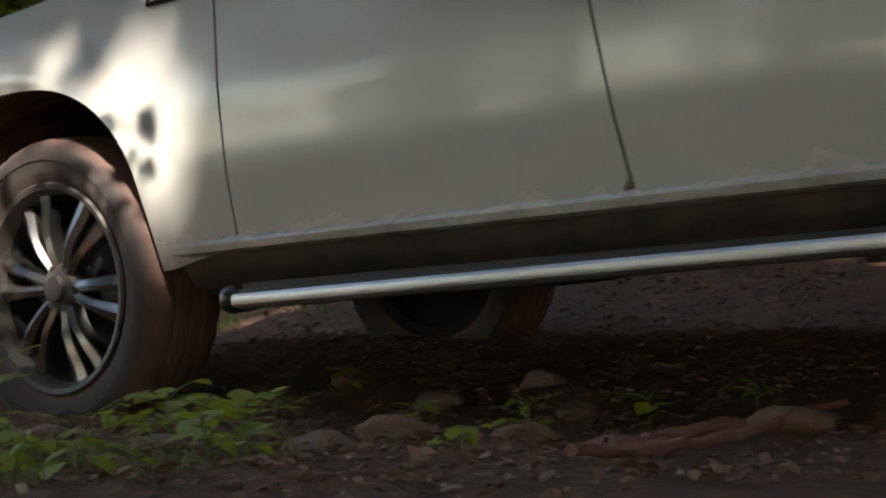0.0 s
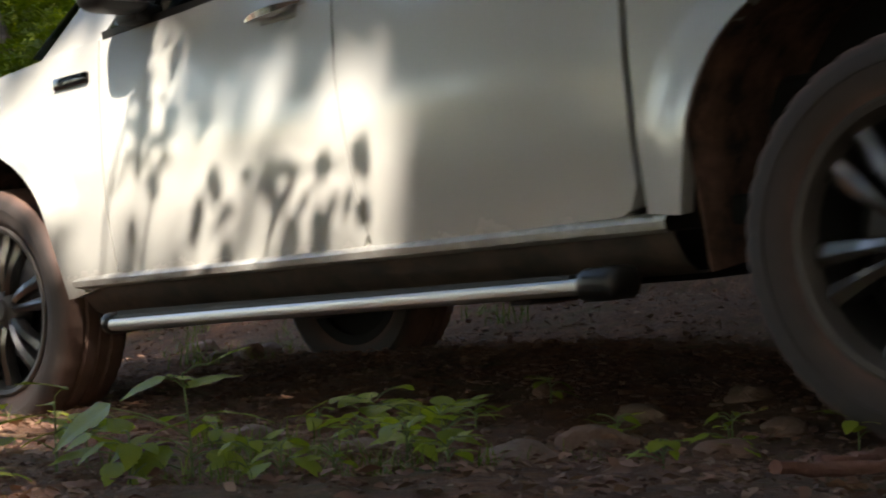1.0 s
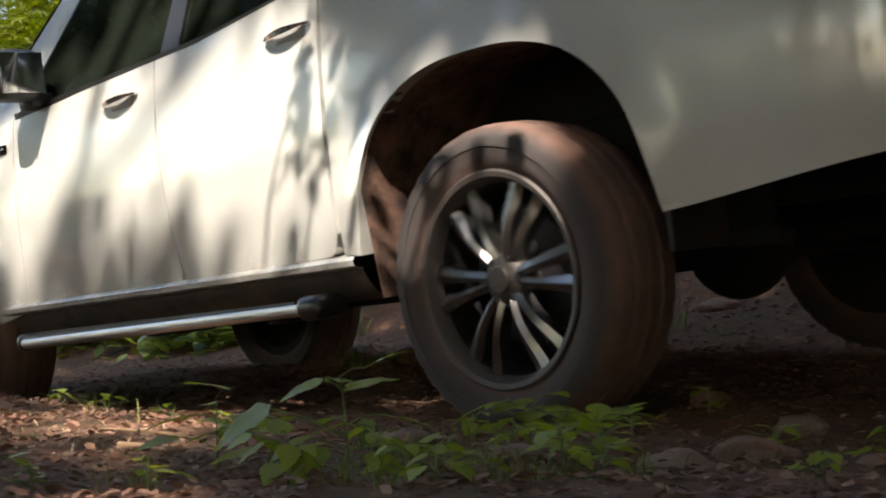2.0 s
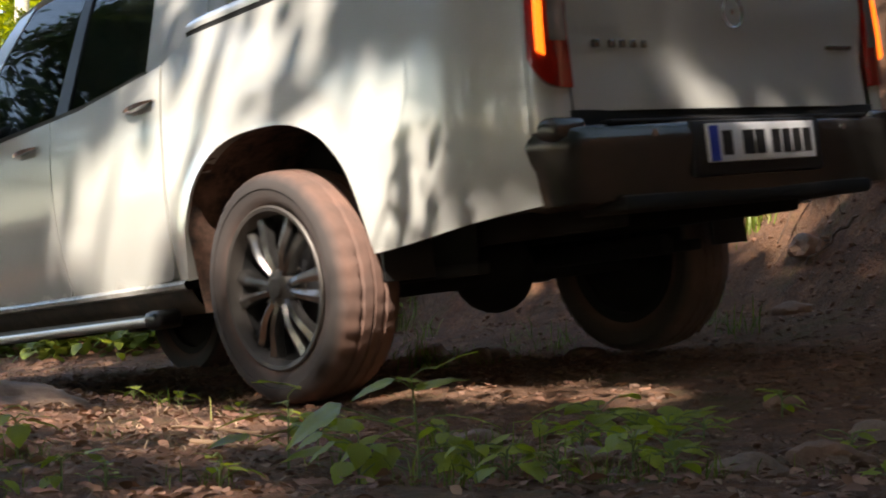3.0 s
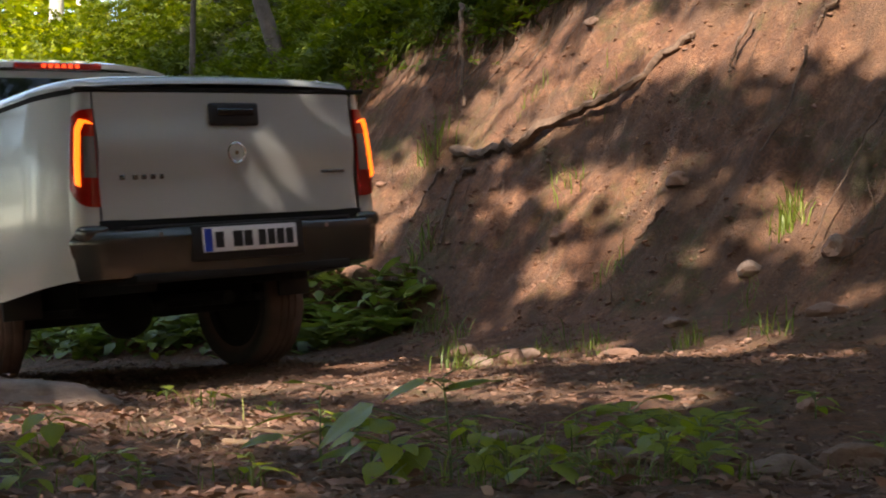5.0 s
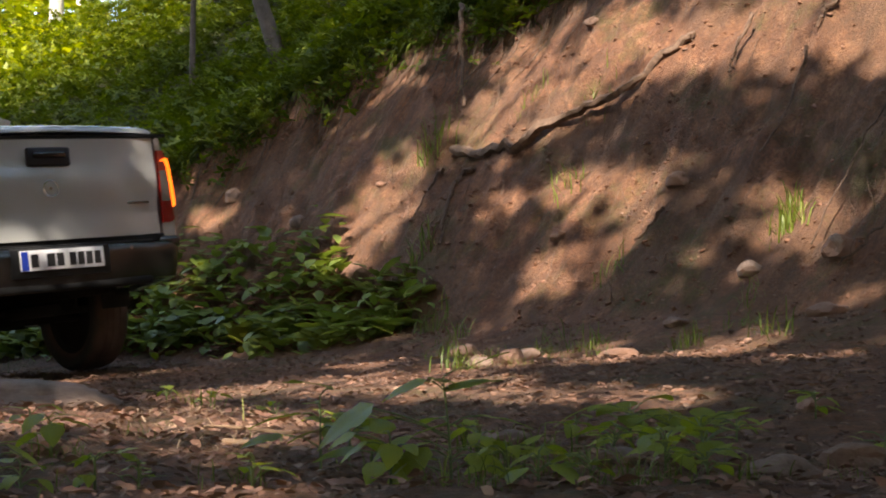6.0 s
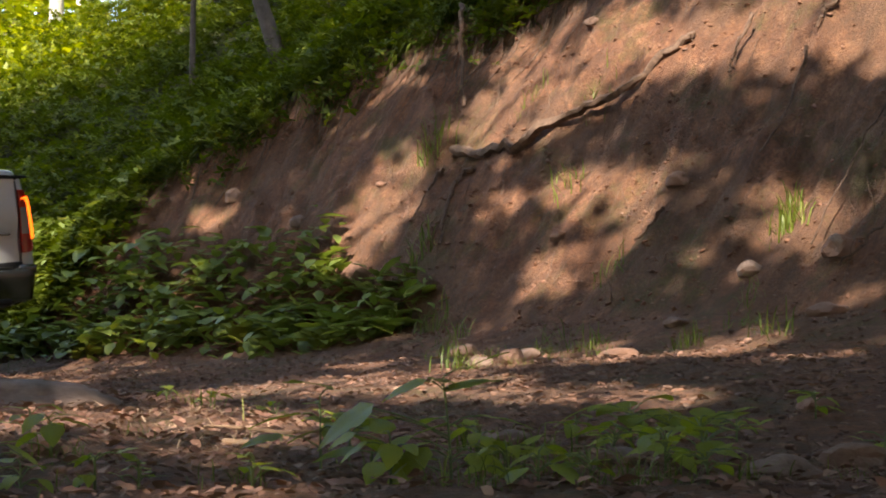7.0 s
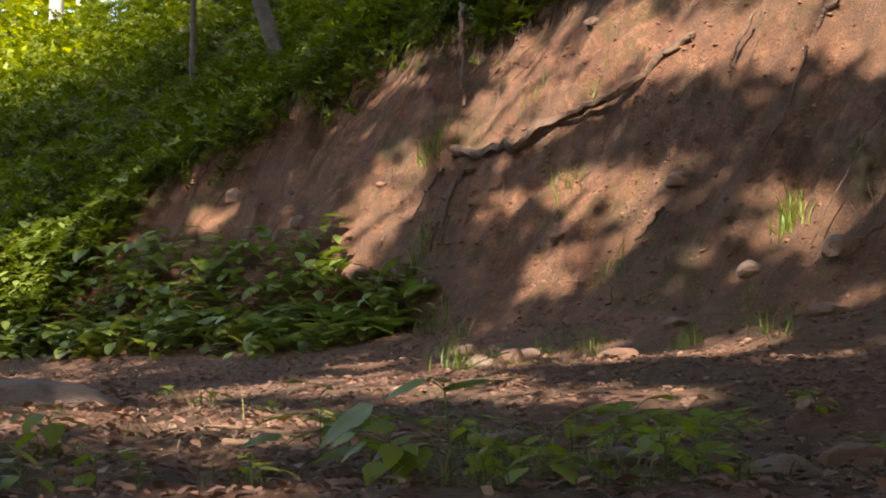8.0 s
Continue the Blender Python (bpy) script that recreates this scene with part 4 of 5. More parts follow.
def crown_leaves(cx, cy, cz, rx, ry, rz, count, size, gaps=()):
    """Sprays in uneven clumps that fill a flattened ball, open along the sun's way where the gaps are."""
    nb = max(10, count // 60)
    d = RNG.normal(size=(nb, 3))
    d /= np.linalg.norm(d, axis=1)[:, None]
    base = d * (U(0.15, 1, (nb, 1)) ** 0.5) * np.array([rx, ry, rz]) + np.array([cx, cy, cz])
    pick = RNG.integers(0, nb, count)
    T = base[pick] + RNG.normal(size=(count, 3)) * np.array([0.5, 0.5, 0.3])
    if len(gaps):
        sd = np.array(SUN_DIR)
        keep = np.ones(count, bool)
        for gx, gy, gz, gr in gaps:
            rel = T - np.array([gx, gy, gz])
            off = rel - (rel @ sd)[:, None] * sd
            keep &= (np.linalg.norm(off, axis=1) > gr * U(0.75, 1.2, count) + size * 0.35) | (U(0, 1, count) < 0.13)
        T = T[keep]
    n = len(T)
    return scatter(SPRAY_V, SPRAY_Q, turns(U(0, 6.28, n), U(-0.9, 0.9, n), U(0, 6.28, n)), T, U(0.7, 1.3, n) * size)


def tree_trunk(x, y, z0, top, r, lean=(0, 0), name="trunk"):
    bm = bmesh.new()
    n = 10
    rings = []
    for i in range(n + 1):
        u = i / n
        rr = r * (1 - 0.75 * u) * (1 + 0.6 * max(0, 0.12 - u) / 0.12)
        px, py = x + lean[0] * u + 0.05 * math.sin(5 * u + x), y + lean[1] * u
        rings.append([(px + rr * math.cos(2 * math.pi * k / 12) * random.uniform(0.93, 1.07), py + rr * math.sin(2 * math.pi * k / 12), z0 - 0.25 + (top - z0) * u) for k in range(12)])
    ring_loft(bm, rings)
    return bm


def tree(x, y, top, r, crown, count, size, gaps=(), leaf=None, bark=None, lean=(0, 0), label="tall broadleaf tree with a grey-brown trunk beside the track"):
    z0 = ground_at(x, y)
    t = tagged(new("tree"), label, "tree", group="forest trees")
    part("trunk", tree_trunk(x, y, z0, top, r, lean), bark or M_BARK, t)
    cx, cy, cz, rx, ry, rz = crown
    for k in range(6):
        a = 1.05 * k + x
        u = 0.45 + 0.08 * k
        p0 = Vector((x + lean[0] * u, y + lean[1] * u, z0 + (top - z0) * u))
        p2 = Vector((cx + rx * 0.75 * math.cos(a), cy + ry * 0.75 * math.sin(a), cz + rz * 0.2 * math.sin(3 * a)))
        p1 = (p0 + p2) / 2 + Vector((0, 0, 0.5))
        pts = refine([p0, p1, p2], 5, 0.03)
        part("limb", tube(pts, [r * 0.24 * (1 - 0.8 * i / (len(pts) - 1)) for i in range(len(pts))], 7, 0.06), bark or M_BARK, t)
    v, q = crown_leaves(*crown, count, size, gaps)
    c = new("crown", mesh_from_arrays("crown", v, q, leaf or M_CROWN))
    c.parent = t
    return t


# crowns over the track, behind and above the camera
# these two small crowns are unseen, added to block stray sun
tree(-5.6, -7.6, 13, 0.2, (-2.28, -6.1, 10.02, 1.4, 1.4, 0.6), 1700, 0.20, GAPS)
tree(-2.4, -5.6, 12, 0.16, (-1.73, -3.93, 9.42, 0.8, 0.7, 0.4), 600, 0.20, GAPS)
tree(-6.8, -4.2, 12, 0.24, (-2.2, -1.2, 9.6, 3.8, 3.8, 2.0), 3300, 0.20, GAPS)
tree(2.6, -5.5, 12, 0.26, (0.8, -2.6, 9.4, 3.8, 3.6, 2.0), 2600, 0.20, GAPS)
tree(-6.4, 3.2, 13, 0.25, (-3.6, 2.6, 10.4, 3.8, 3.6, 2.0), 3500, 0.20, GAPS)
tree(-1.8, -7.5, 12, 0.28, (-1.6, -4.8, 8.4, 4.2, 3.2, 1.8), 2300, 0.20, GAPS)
# another unseen clump, added to keep stray sun off the truck's side
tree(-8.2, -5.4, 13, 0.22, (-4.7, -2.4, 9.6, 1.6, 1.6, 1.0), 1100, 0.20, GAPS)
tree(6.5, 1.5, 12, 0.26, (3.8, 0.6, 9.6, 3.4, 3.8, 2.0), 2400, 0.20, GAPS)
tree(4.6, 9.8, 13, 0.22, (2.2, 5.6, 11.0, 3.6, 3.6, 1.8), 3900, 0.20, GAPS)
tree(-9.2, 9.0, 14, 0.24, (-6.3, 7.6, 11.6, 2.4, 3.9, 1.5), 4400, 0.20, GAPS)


tree(-1.42, 15.4, 11, 0.085, (-3.4, 15.5, 9.5, 2.0, 2.0, 1.5), 700, 0.2, (), None, None, (-3.0, 0.5), "slim leaning tree on the hillside")
tree(-2.62, 16.2, 9, 0.035, (-2.6, 16.2, 8.2, 1.2, 1.2, 1.0), 300, 0.16, (), None, None, (0.1, 0.0), "thin sapling on the hillside")


def forest():
    """The wood round about: a few grown trees, copied at other turns."""
    kinds = []
    for k, (h, r) in enumerate(((11, 0.2), (13, 0.26), (9, 0.16))):
        t = tagged(new("tree"), "broadleaf forest tree in full leaf", "tree", group="forest trees")
        part("trunk", tree_trunk(0, 0, 0, h, r, (0.4, 0.2)), M_BARK, t)
        for a in range(5):
            p0 = Vector((0.2, 0.1, h * (0.35 + 0.1 * a)))
            p2 = p0 + Vector((2.0 * math.cos(2.3 * a), 2.0 * math.sin(2.3 * a), 1.0))
            pts = refine([p0, (p0 + p2) / 2 + Vector((0, 0, 0.3)), p2], 4)
            part("limb", tube(pts, [r * 0.35 * (1 - 0.8 * i / (len(pts) - 1)) for i in range(len(pts))], 6), M_BARK, t)
        v, q = crown_leaves(0, 0, h * 0.55, 2.7, 2.7, h * 0.46, 4200, 0.27)
        c = new("crown", mesh_from_arrays("crown", v, q, M_CROWN))
        c.parent = t
        kinds.append(t)
    # the last two spots are unseen trees added to cover sky in door reflections
    spots = [(-10, -4), (-7, -9), (5.5, -8), (-9.2, 0.2), (3, -13), (-4.8, -12), (8, -4), (-12, -8), (-2, -12), (4, -11), (9, -7), (11, -1), (-12, 2), (-13, 8), (-15, -3), (12, 6), (8, 13), (0, -16), (-9, -14), (9, -14),
             (6, 19), (3.2, 18.5), (0.6, 19.5), (-1.6, 20.5), (9, 18), (-0.4, 24), (2.5, 25), (-3.0, 25), (6, 26), (12, 22), (-15, 13), (-18, 4), (4.8, -5.2), (2.0, -9.0)]
    for i, (x, y) in enumerate(spots):
        m = pose(x, y, ground_at(x, y) - 0.1, 0, 0, 73 * i)
        if i < 3:
            kinds[i].matrix_basis = m
        else:
            copy_thing(kinds[i % 3], m)


forest()


def low_branches():
    """A slender young tree beside the track, its thin boughs reaching over the verge."""
    t = tagged(new("sapling"), "slender young tree with thin spreading leafy boughs", "tree", group="forest trees")
    x0, y0 = -3.1, -0.9
    z0 = ground_at(x0, y0)
    part("trunk", tree_trunk(x0, y0, z0, 5.6, 0.055, (0.5, 0.3)), M_BARK, t)
    spots = [(-0.55, 1.65, 3.1), (-0.85, 2.0, 3.2), (-0.75, 2.35, 3.3)]
    sets = []
    for k, p in enumerate(spots):
        p2 = Vector(p)
        p0 = Vector((x0 + 0.3, y0 + 0.2, 3.1 + 0.25 * k))
        line = refine([p0, p0.lerp(p2, 0.5) + Vector((0, 0, 0.35)), p2], 6, 0.02)
        part("limb", tube(line, [0.016 * (1 - 0.75 * i / (len(line) - 1)) for i in range(len(line))], 6, 0.1), M_BARK, t)
        for j in range(6):
            a = line[-1 - j % 4]
            b = a + Vector((U(-0.45, 0.45), U(-0.45, 0.45), U(-0.25, 0.2)))
            tw = refine([a, a.lerp(b, 0.5) + Vector((0, 0, 0.05)), b], 4, 0.008)
            part("twig", tube(tw, [0.005 * (1 - 0.6 * i / (len(tw) - 1)) for i in range(len(tw))], 5), M_BARK, t)
            n = 7
            w = U(0.2, 1.0, n)
            T = np.array([tuple(a.lerp(b, float(q))) for q in w]) + RNG.normal(size=(n, 3)) * 0.035
            sets.append(scatter(LEAF_V, LEAF_Q, turns(U(0, 6.28, n), U(-0.8, 0.5, n), np.zeros(n)), T, U(0.05, 0.095, n)))
    v, q = joined(sets)
    c = new("crown", mesh_from_arrays("crown", v, q, M_LEAF, True))
    c.parent = t


low_branches()

# -- wood far down the track, its sunlight painted into the leaf colour --
def sunlit_trees():
    spots = [(-5.85, 23, 0.085), (-5.45, 23, 0.08), (-11.5, 39, 0.2), (-13, 36, 0.2), (-11.5, 44, 0.3), (-9.6, 34, 0.2)]
    for i, (x, y, r) in enumerate(spots):
        z = ground_at(x, y)
        pale = i < 2
        tree(x, y, z + 13, r, (x - (1.5 if pale else 0.0), y, z + 9.0, 3.0, 3.0, 2.2), 420, 0.30, (), M_FAR_LIT, M_PALE if pale else M_BARK,
             label="pale tree trunk at the edge of a clearing, sunlight put into its leaf colour" if pale else "broadleaf tree at the edge of a clearing, sunlight put into its leaf colour")


sunlit_trees()


def brush():
    """Bushes below the far trees, their leaf colour lightened to look sunlit."""
    n = 17000
    y = U(20.6, 40, n)
    x = -y * U(0.226, 0.40, n)
    z = terrain(x, y, False) + U(0, 1, n) ** 1.5 * np.where(y < 24, 0.35, 3.6 + 0.12 * y) * (0.6 + 0.4 * np.sin(x * 2.1) * np.cos(y * 1.3))
    T = np.stack([x, y, z], -1)
    stuff("brush_painted_sunlit", [scatter(FIVE_V, FIVE_Q, turns(U(0, 6.28, n), U(-0.9, 0.9, n), U(0, 6, n)), T, U(0.14, 0.30, n))], M_FAR_LIT, "yellow-green bushes and saplings with sunlight put into their leaf colour", "bushes")


brush()


def reflection_leaf_belt():
    """Unseen belt of leaves behind the camera, added to dim and green the paint's reflections."""
    n = 2600
    a = U(math.radians(150), math.radians(395), n)
    r = U(15, 24, n)
    x, y = r * np.cos(a), r * np.sin(a) - 2.0
    z = terrain(x, y, False) + U(0, 1, n) ** 1.2 * (8.0 + 1.5 * np.sin(5 * a))
    T = np.stack([x, y, z], -1)
    stuff("reflection_leaf_belt", [scatter(FIVE_V, FIVE_Q, turns(U(0, 6.28, n), U(-0.9, 0.9, n), U(0, 6, n)), T, U(0.35, 0.7, n))], M_CROWN, "unseen belt of green leaves added to dim the sky reflected in the paint", "woodland")


reflection_leaf_belt()


# -- undergrowth on the hillside above the cut --
def track_to_world(s, d):
    """World x, y of arrays of along-track length and distance from the middle line."""
    p = np.array([(a, b) for a, b, _, _ in TRACK])
    e = np.diff(p, axis=0)
    ln = np.hypot(e[:, 0], e[:, 1])
    run = np.concatenate([[0], np.cumsum(ln)])
    i = np.clip(np.searchsorted(run, s) - 1, 0, len(e) - 1)
    k = (s - run[i]) / ln[i]
    t = e[i] / ln[i][:, None]
    return p[i, 0] + e[i, 0] * k - t[:, 1] * d, p[i, 1] + e[i, 1] * k + t[:, 0] * d


def undergrowth():
    sets = []
    # leafy shoots in clumps
    nc = 5200
    s = U(12.5, 30, nc)
    up = U(0, 1, nc) ** 1.15 * 11 - 0.05
    w = cut_height(s) / 1.45
    low = (s > 17.4) & (U(0, 1, nc) < 0.35)
    up = np.where(low, -U(0, 1, nc) * np.clip((s - 17.4) / 1.0, 0, 1) * w, up)
    x, y = track_to_world(s, -(1.75 + w + up))
    ok = (y < 24) & (x > -9) & (x < 3.5)
    x, y, up = x[ok], y[ok], up[ok]
    hgt = U(0.12, 0.55, len(x)) * (0.5 + 0.5 * np.clip(up, 0, 1.5) / 1.5) * (1 + 0.5 * fbm(x, y, 0.8, 2, 3))
    per = 26
    bx, by, bh = np.repeat(x, per), np.repeat(y, per), np.repeat(hgt, per)
    n = len(bx)
    px, py = bx + RNG.normal(size=n) * 0.17, by + RNG.normal(size=n) * 0.17
    z = terrain(px, py, False) + bh * U(0.1, 1.0, n)
    T = np.stack([px, py, z], -1)
    sets.append(scatter(FIVE_V, FIVE_Q, turns(U(0, 6.28, n), U(-0.7, 0.9, n), U(0, 6.28, n)), T, U(0.04, 0.095, n)))
    return stuff("undergrowth", sets, M_HILL, "dense green brambles and ferny undergrowth covering the hillside", "undergrowth")


undergrowth()


def fern_bm(fronds, length, seed):
    rr = np.random.default_rng(seed)
    sets = []
    for f in range(fronds):
        az = 2 * math.pi * f / fronds + rr.uniform(-0.3, 0.3)
        n = 26
        u = np.linspace(0.12, 1, n)
        rad = length * u * 0.85
        hz = length * (0.75 * u - 0.75 * u ** 2.2)
        for sd in (1, -1):
            T = np.stack([rad * math.cos(az), rad * math.sin(az), hz], -1)
            a = np.full(n, az - math.pi / 2) - sd * 1.15
            R = turns(a, np.full(n, -0.15), np.zeros(n))
            sets.append(scatter([(0, 0, 0), (0.11, 0.45, 0.0), (0, 1, -0.06), (-0.11, 0.45, 0)], [(0, 1, 2, 3)], R, T, length * 0.30 * np.sin(np.pi * (0.12 + 0.86 * u)) + 0.004))
        # rib
        rib = np.array([[(r * math.cos(az) - k * 0.003 * math.sin(az), r * math.sin(az) + k * 0.003 * math.cos(az), h) for k in (1, -1)] for r, h in zip(np.concatenate([[0], rad]), np.concatenate([[-0.03], hz]))])
        v = rib.reshape(-1, 3)
        sets.append((v, np.array([(2 * i, 2 * i + 1, 2 * i + 3, 2 * i + 2) for i in range(n)])))
    return joined(sets)


FERN_MESHES = [mesh_from_arrays("fern", *fern_bm(7, 0.42, k), M_HILL) for k in range(3)]
for i, (s0, up) in enumerate(((15.6, 0.5), (16.2, 0.35), (17.0, 0.6), (15.2, 1.4), (17.8, 0.4), (14.6, 0.3), (18.6, 0.7), (16.7, 1.6), (19.3, 0.4), (14.2, 0.9), (18.0, 1.5), (15.9, 2.2))):
    fx, fy = track_to_world(np.array([s0]), np.array([-(1.75 + float(cut_height(s0)) / 1.45 + up)]))
    f = tagged(new("fern", FERN_MESHES[i % 3]), "green fern with arching fronds on the bank top", "fern", group="ferns on the bank")
    f.matrix_basis = pose(float(fx[0]), float(fy[0]), ground_at(float(fx[0]), float(fy[0])) + 0.02, 20, -10, 61 * i)


# -- broad-leaved herbs along the foot of the bank --
def toe_herbs():
    n = 1500
    s = U(13.2, 21.5, n)
    v = U(-0.45, 0.65, n) + 0.1 * np.sin(s * 3)
    v = v + 0.25 * np.clip((s - 15) / 4, 0, 1)
    keep = (v < 0.15 + 0.35 * np.clip((s - 13.2) / 2.0, 0, 1)) | (s > 17.4)
    s, v = s[keep], v[keep]
    x, y = track_to_world(s, -(1.75 + v))
    n = len(x)
    z = terrain(x, y, False) + U(0.06, 0.24, n) * (0.5 + 0.5 * np.clip((s - 13.4) / 1.0, 0, 1))
    T = np.stack([x, y, z], -1)
    a = scatter(HEART_V, HEART_Q, turns(U(0, 6.28, n), U(-0.65, 0.35, n), np.zeros(n)), T, U(0.09, 0.20, n))
    m = 3200
    i = RNG.integers(0, n, m)
    T2 = T[i] + RNG.normal(size=(m, 3)) * np.array([0.12, 0.12, 0.05]) - np.array([0, 0, 0.06])
    b = scatter(LEAF_V, LEAF_Q, turns(U(0, 6.28, m), U(-0.8, 0.6, m), np.zeros(m)), T2, U(0.06, 0.13, m))
    stuff("toe_herbs", [a, b], M_TOE, "broad-leaved green herbs growing along the foot of the bank", "herbs")


toe_herbs()


# -- loose cover of the ground --
def litter():
    n = 38000
    x, y = U(-3.2, 3.6, n), U(1.7, 6.2, n)
    s, d, _, _ = track_coords(x, y)
    keep = U(0, 1, n) < np.where(d > 1.1, 1.0, 0.28)
    x, y = x[keep], y[keep]
    n = len(x)
    T = np.stack([x, y, terrain(x, y) + U(0.0, 0.014, n)], -1)
    sz = 0.010 + np.where(track_coords(x, y)[1] > 1.3, 0.030, 0.017) * U(0, 1, n) ** 3.0
    h = n // 3
    a = joined([scatter(v, LEAF_Q, turns(U(0, 6.28, len(g)), U(-0.5, 0.5, len(g)), U(0, 6.28, len(g))), T[g], sz[g]) for v, g in ((LEAF_V, np.arange(h)), (CURL_V, np.arange(h, 2 * h)), (ROLL_V, np.arange(2 * h, n)))])
    m = 12000
    s = U(7.5, 19, m)
    d = -U(-1.3, 2.6, m)
    x, y = track_to_world(s, d)
    T = np.stack([x, y, terrain(x, y) + U(0.0, 0.01, m)], -1)
    b = scatter(CURL_V, LEAF_Q, turns(U(0, 6.28, m), U(-0.5, 0.5, m), U(0, 6.28, m)), T, 0.010 + 0.03 * U(0, 1, m) ** 2)
    stuff("leaf_litter", [a, b], M_DRY, "dry brown fallen leaves strewn over the earth", "leaf litter")


litter()


def twiglets():
    """Dry needles, stalks and thin twigs lying over the verge and the track."""
    n = 9000
    x, y = U(-2.2, 3.0, n), U(1.8, 6.6, n)
    T = np.stack([x, y, terrain(x, y) + U(0.004, 0.014, n)], -1)
    tv = [(-0.014, 0, 0), (0.014, 0, 0), (0.045, 0.33, 0.02), (0.020, 0.33, 0.02), (0.012, 0.66, 0.03), (-0.012, 0.66, 0.03), (0.035, 1.0, 0.0), (0.020, 1.0, 0.0)]
    tq = [(0, 1, 2, 3), (3, 2, 4, 5), (5, 4, 6, 7)]
    stuff("dry_twigs", [scatter(tv, tq, turns(U(0, 6.28, n), U(-0.12, 0.12, n), np.zeros(n)), T, 0.018 + 0.085 * U(0, 1, n) ** 2.5)], M_TWIG, "fine dry twigs and stalks lying on the earth", "twigs")


twiglets()


def pebble_template(seed):
    rr = np.random.default_rng(seed)
    bm = bmesh.new()
    bmesh.ops.create_cube(bm, size=1.0)
    bmesh.ops.subdivide_edges(bm, edges=bm.edges[:], cuts=1, use_grid_fill=True)
    v = []
    for w in bm.verts:
        p = np.array(w.co)
        p = p / np.linalg.norm(p) * (0.5 + 0.16 * rr.uniform(-1, 1)) * 0.5 + p * 0.5
        v.append(p * np.array([1.0, 0.70, 0.36]))
    bm.verts.index_update()
    q = [[w.index for w in f.verts] for f in bm.faces]
    bm.free()
    return np.array(v), np.array(q)


PEBBLES = [pebble_template(k) for k in range(4)]


def gravel():
    sets = []
    for k, (v, q) in enumerate(PEBBLES):
        n = 1500
        x, y = U(-3.2, 3.6, n), U(1.7, 6.5, n)
        T = np.stack([x, y, terrain(x, y) + 0.002], -1)
        sets.append(scatter(v, q, turns(U(0, 6.28, n), U(-0.3, 0.3, n), U(0, 6, n)), T, 0.006 + 0.026 * U(0, 1, n) ** 4))
        n = 1700
        s, d = U(7.5, 20, n), -U(-1.2, 1.0, n) - 2.6 * (U(0, 1, n) < 0.25) * U(0, 1, n)
        x, y = track_to_world(s, d)
        T = np.stack([x, y, terrain(x, y) + 0.002], -1)
        sets.append(scatter(v, q, turns(U(0, 6.28, n), U(-0.3, 0.3, n), U(0, 6, n)), T, 0.007 + 0.034 * U(0, 1, n) ** 4))
    stuff("gravel", sets, M_GRIT, "small grey-brown stones lying in the reddish earth", "gravel")


gravel()


def clods():
    sets = []
    for v, q in PEBBLES:
        n = 3200
        s, d = U(8, 17.5, n), -(1.5 + U(0, 1, n) * 2.4)
        x, y = track_to_world(s, d)
        T = np.stack([x, y, terrain(x, y) + 0.002], -1)
        sets.append(scatter(v, q, turns(U(0, 6.28, n), U(-1.0, 1.0, n), U(0, 6, n)), T, 0.005 + 0.034 * U(0, 1, n) ** 5))
    stuff("earth_clods", sets, M_CLOD, "reddish clods and crumbs of earth on the bank", "earth")


clods()


def rootlets():
    """Fine roots, twigs and dead grass caught on the face of the bank."""
    sets = []
    n = 2600
    s, v = U(8.5, 17.2, n), U(0.0, 1.0, n)
    x, y = track_to_world(s, -(1.75 + v * cut_height(s) / 1.45))
    T = np.stack([x, y, terrain(x, y) + 0.012], -1)
    tv = [(-0.012, 0, 0), (0.012, 0, 0), (0.05, 0.33, 0.03), (0.03, 0.33, 0.03), (0.0, 0.66, 0.02), (-0.018, 0.66, 0.02), (0.03, 1.0, 0.0), (0.02, 1.0, 0.0)]
    tq = [(0, 1, 2, 3), (3, 2, 4, 5), (5, 4, 6, 7)]
    sets.append(scatter(tv, tq, turns(np.full(n, -0.9) + RNG.normal(size=n) * 0.9, np.full(n, 0.95) + RNG.normal(size=n) * 0.12, np.zeros(n)), T, 0.04 + 0.22 * U(0, 1, n) ** 2))
    stuff("rootlets", sets, M_ROOT, "fine rootlets and dead grass on the earth bank", "roots")


rootlets()


def lip_grass():
    n = 2600
    s = U(12.3, 17.8, n)
    s = s + 0.25 * np.sin(s * 9)
    w = cut_height(s) / 1.45
    x, y = track_to_world(s, -(1.75 + w + U(-0.16, 0.25, n)))
    T = np.stack([x, y, terrain(x, y) + 0.01], -1)
    az = np.full(n, 2.2) + RNG.normal(size=n) * 0.7
    a = scatter(BLADE_V, BLADE_Q, turns(az, U(-1.9, -0.3, n), np.zeros(n)), T, U(0.12, 0.34, n))
    m = 1500
    i = RNG.integers(0, n, m)
    b = scatter(FIVE_V, FIVE_Q, turns(U(0, 6.28, m), U(-0.8, 0.9, m), U(0, 6, m)), T[i] + RNG.normal(size=(m, 3)) * 0.06 + np.array([0, 0, 0.05]), U(0.03, 0.07, m))
    stuff("overhanging_grass", [a, b], M_HILL, "grass and small plants hanging over the lip of the bank", "grass")


lip_grass()


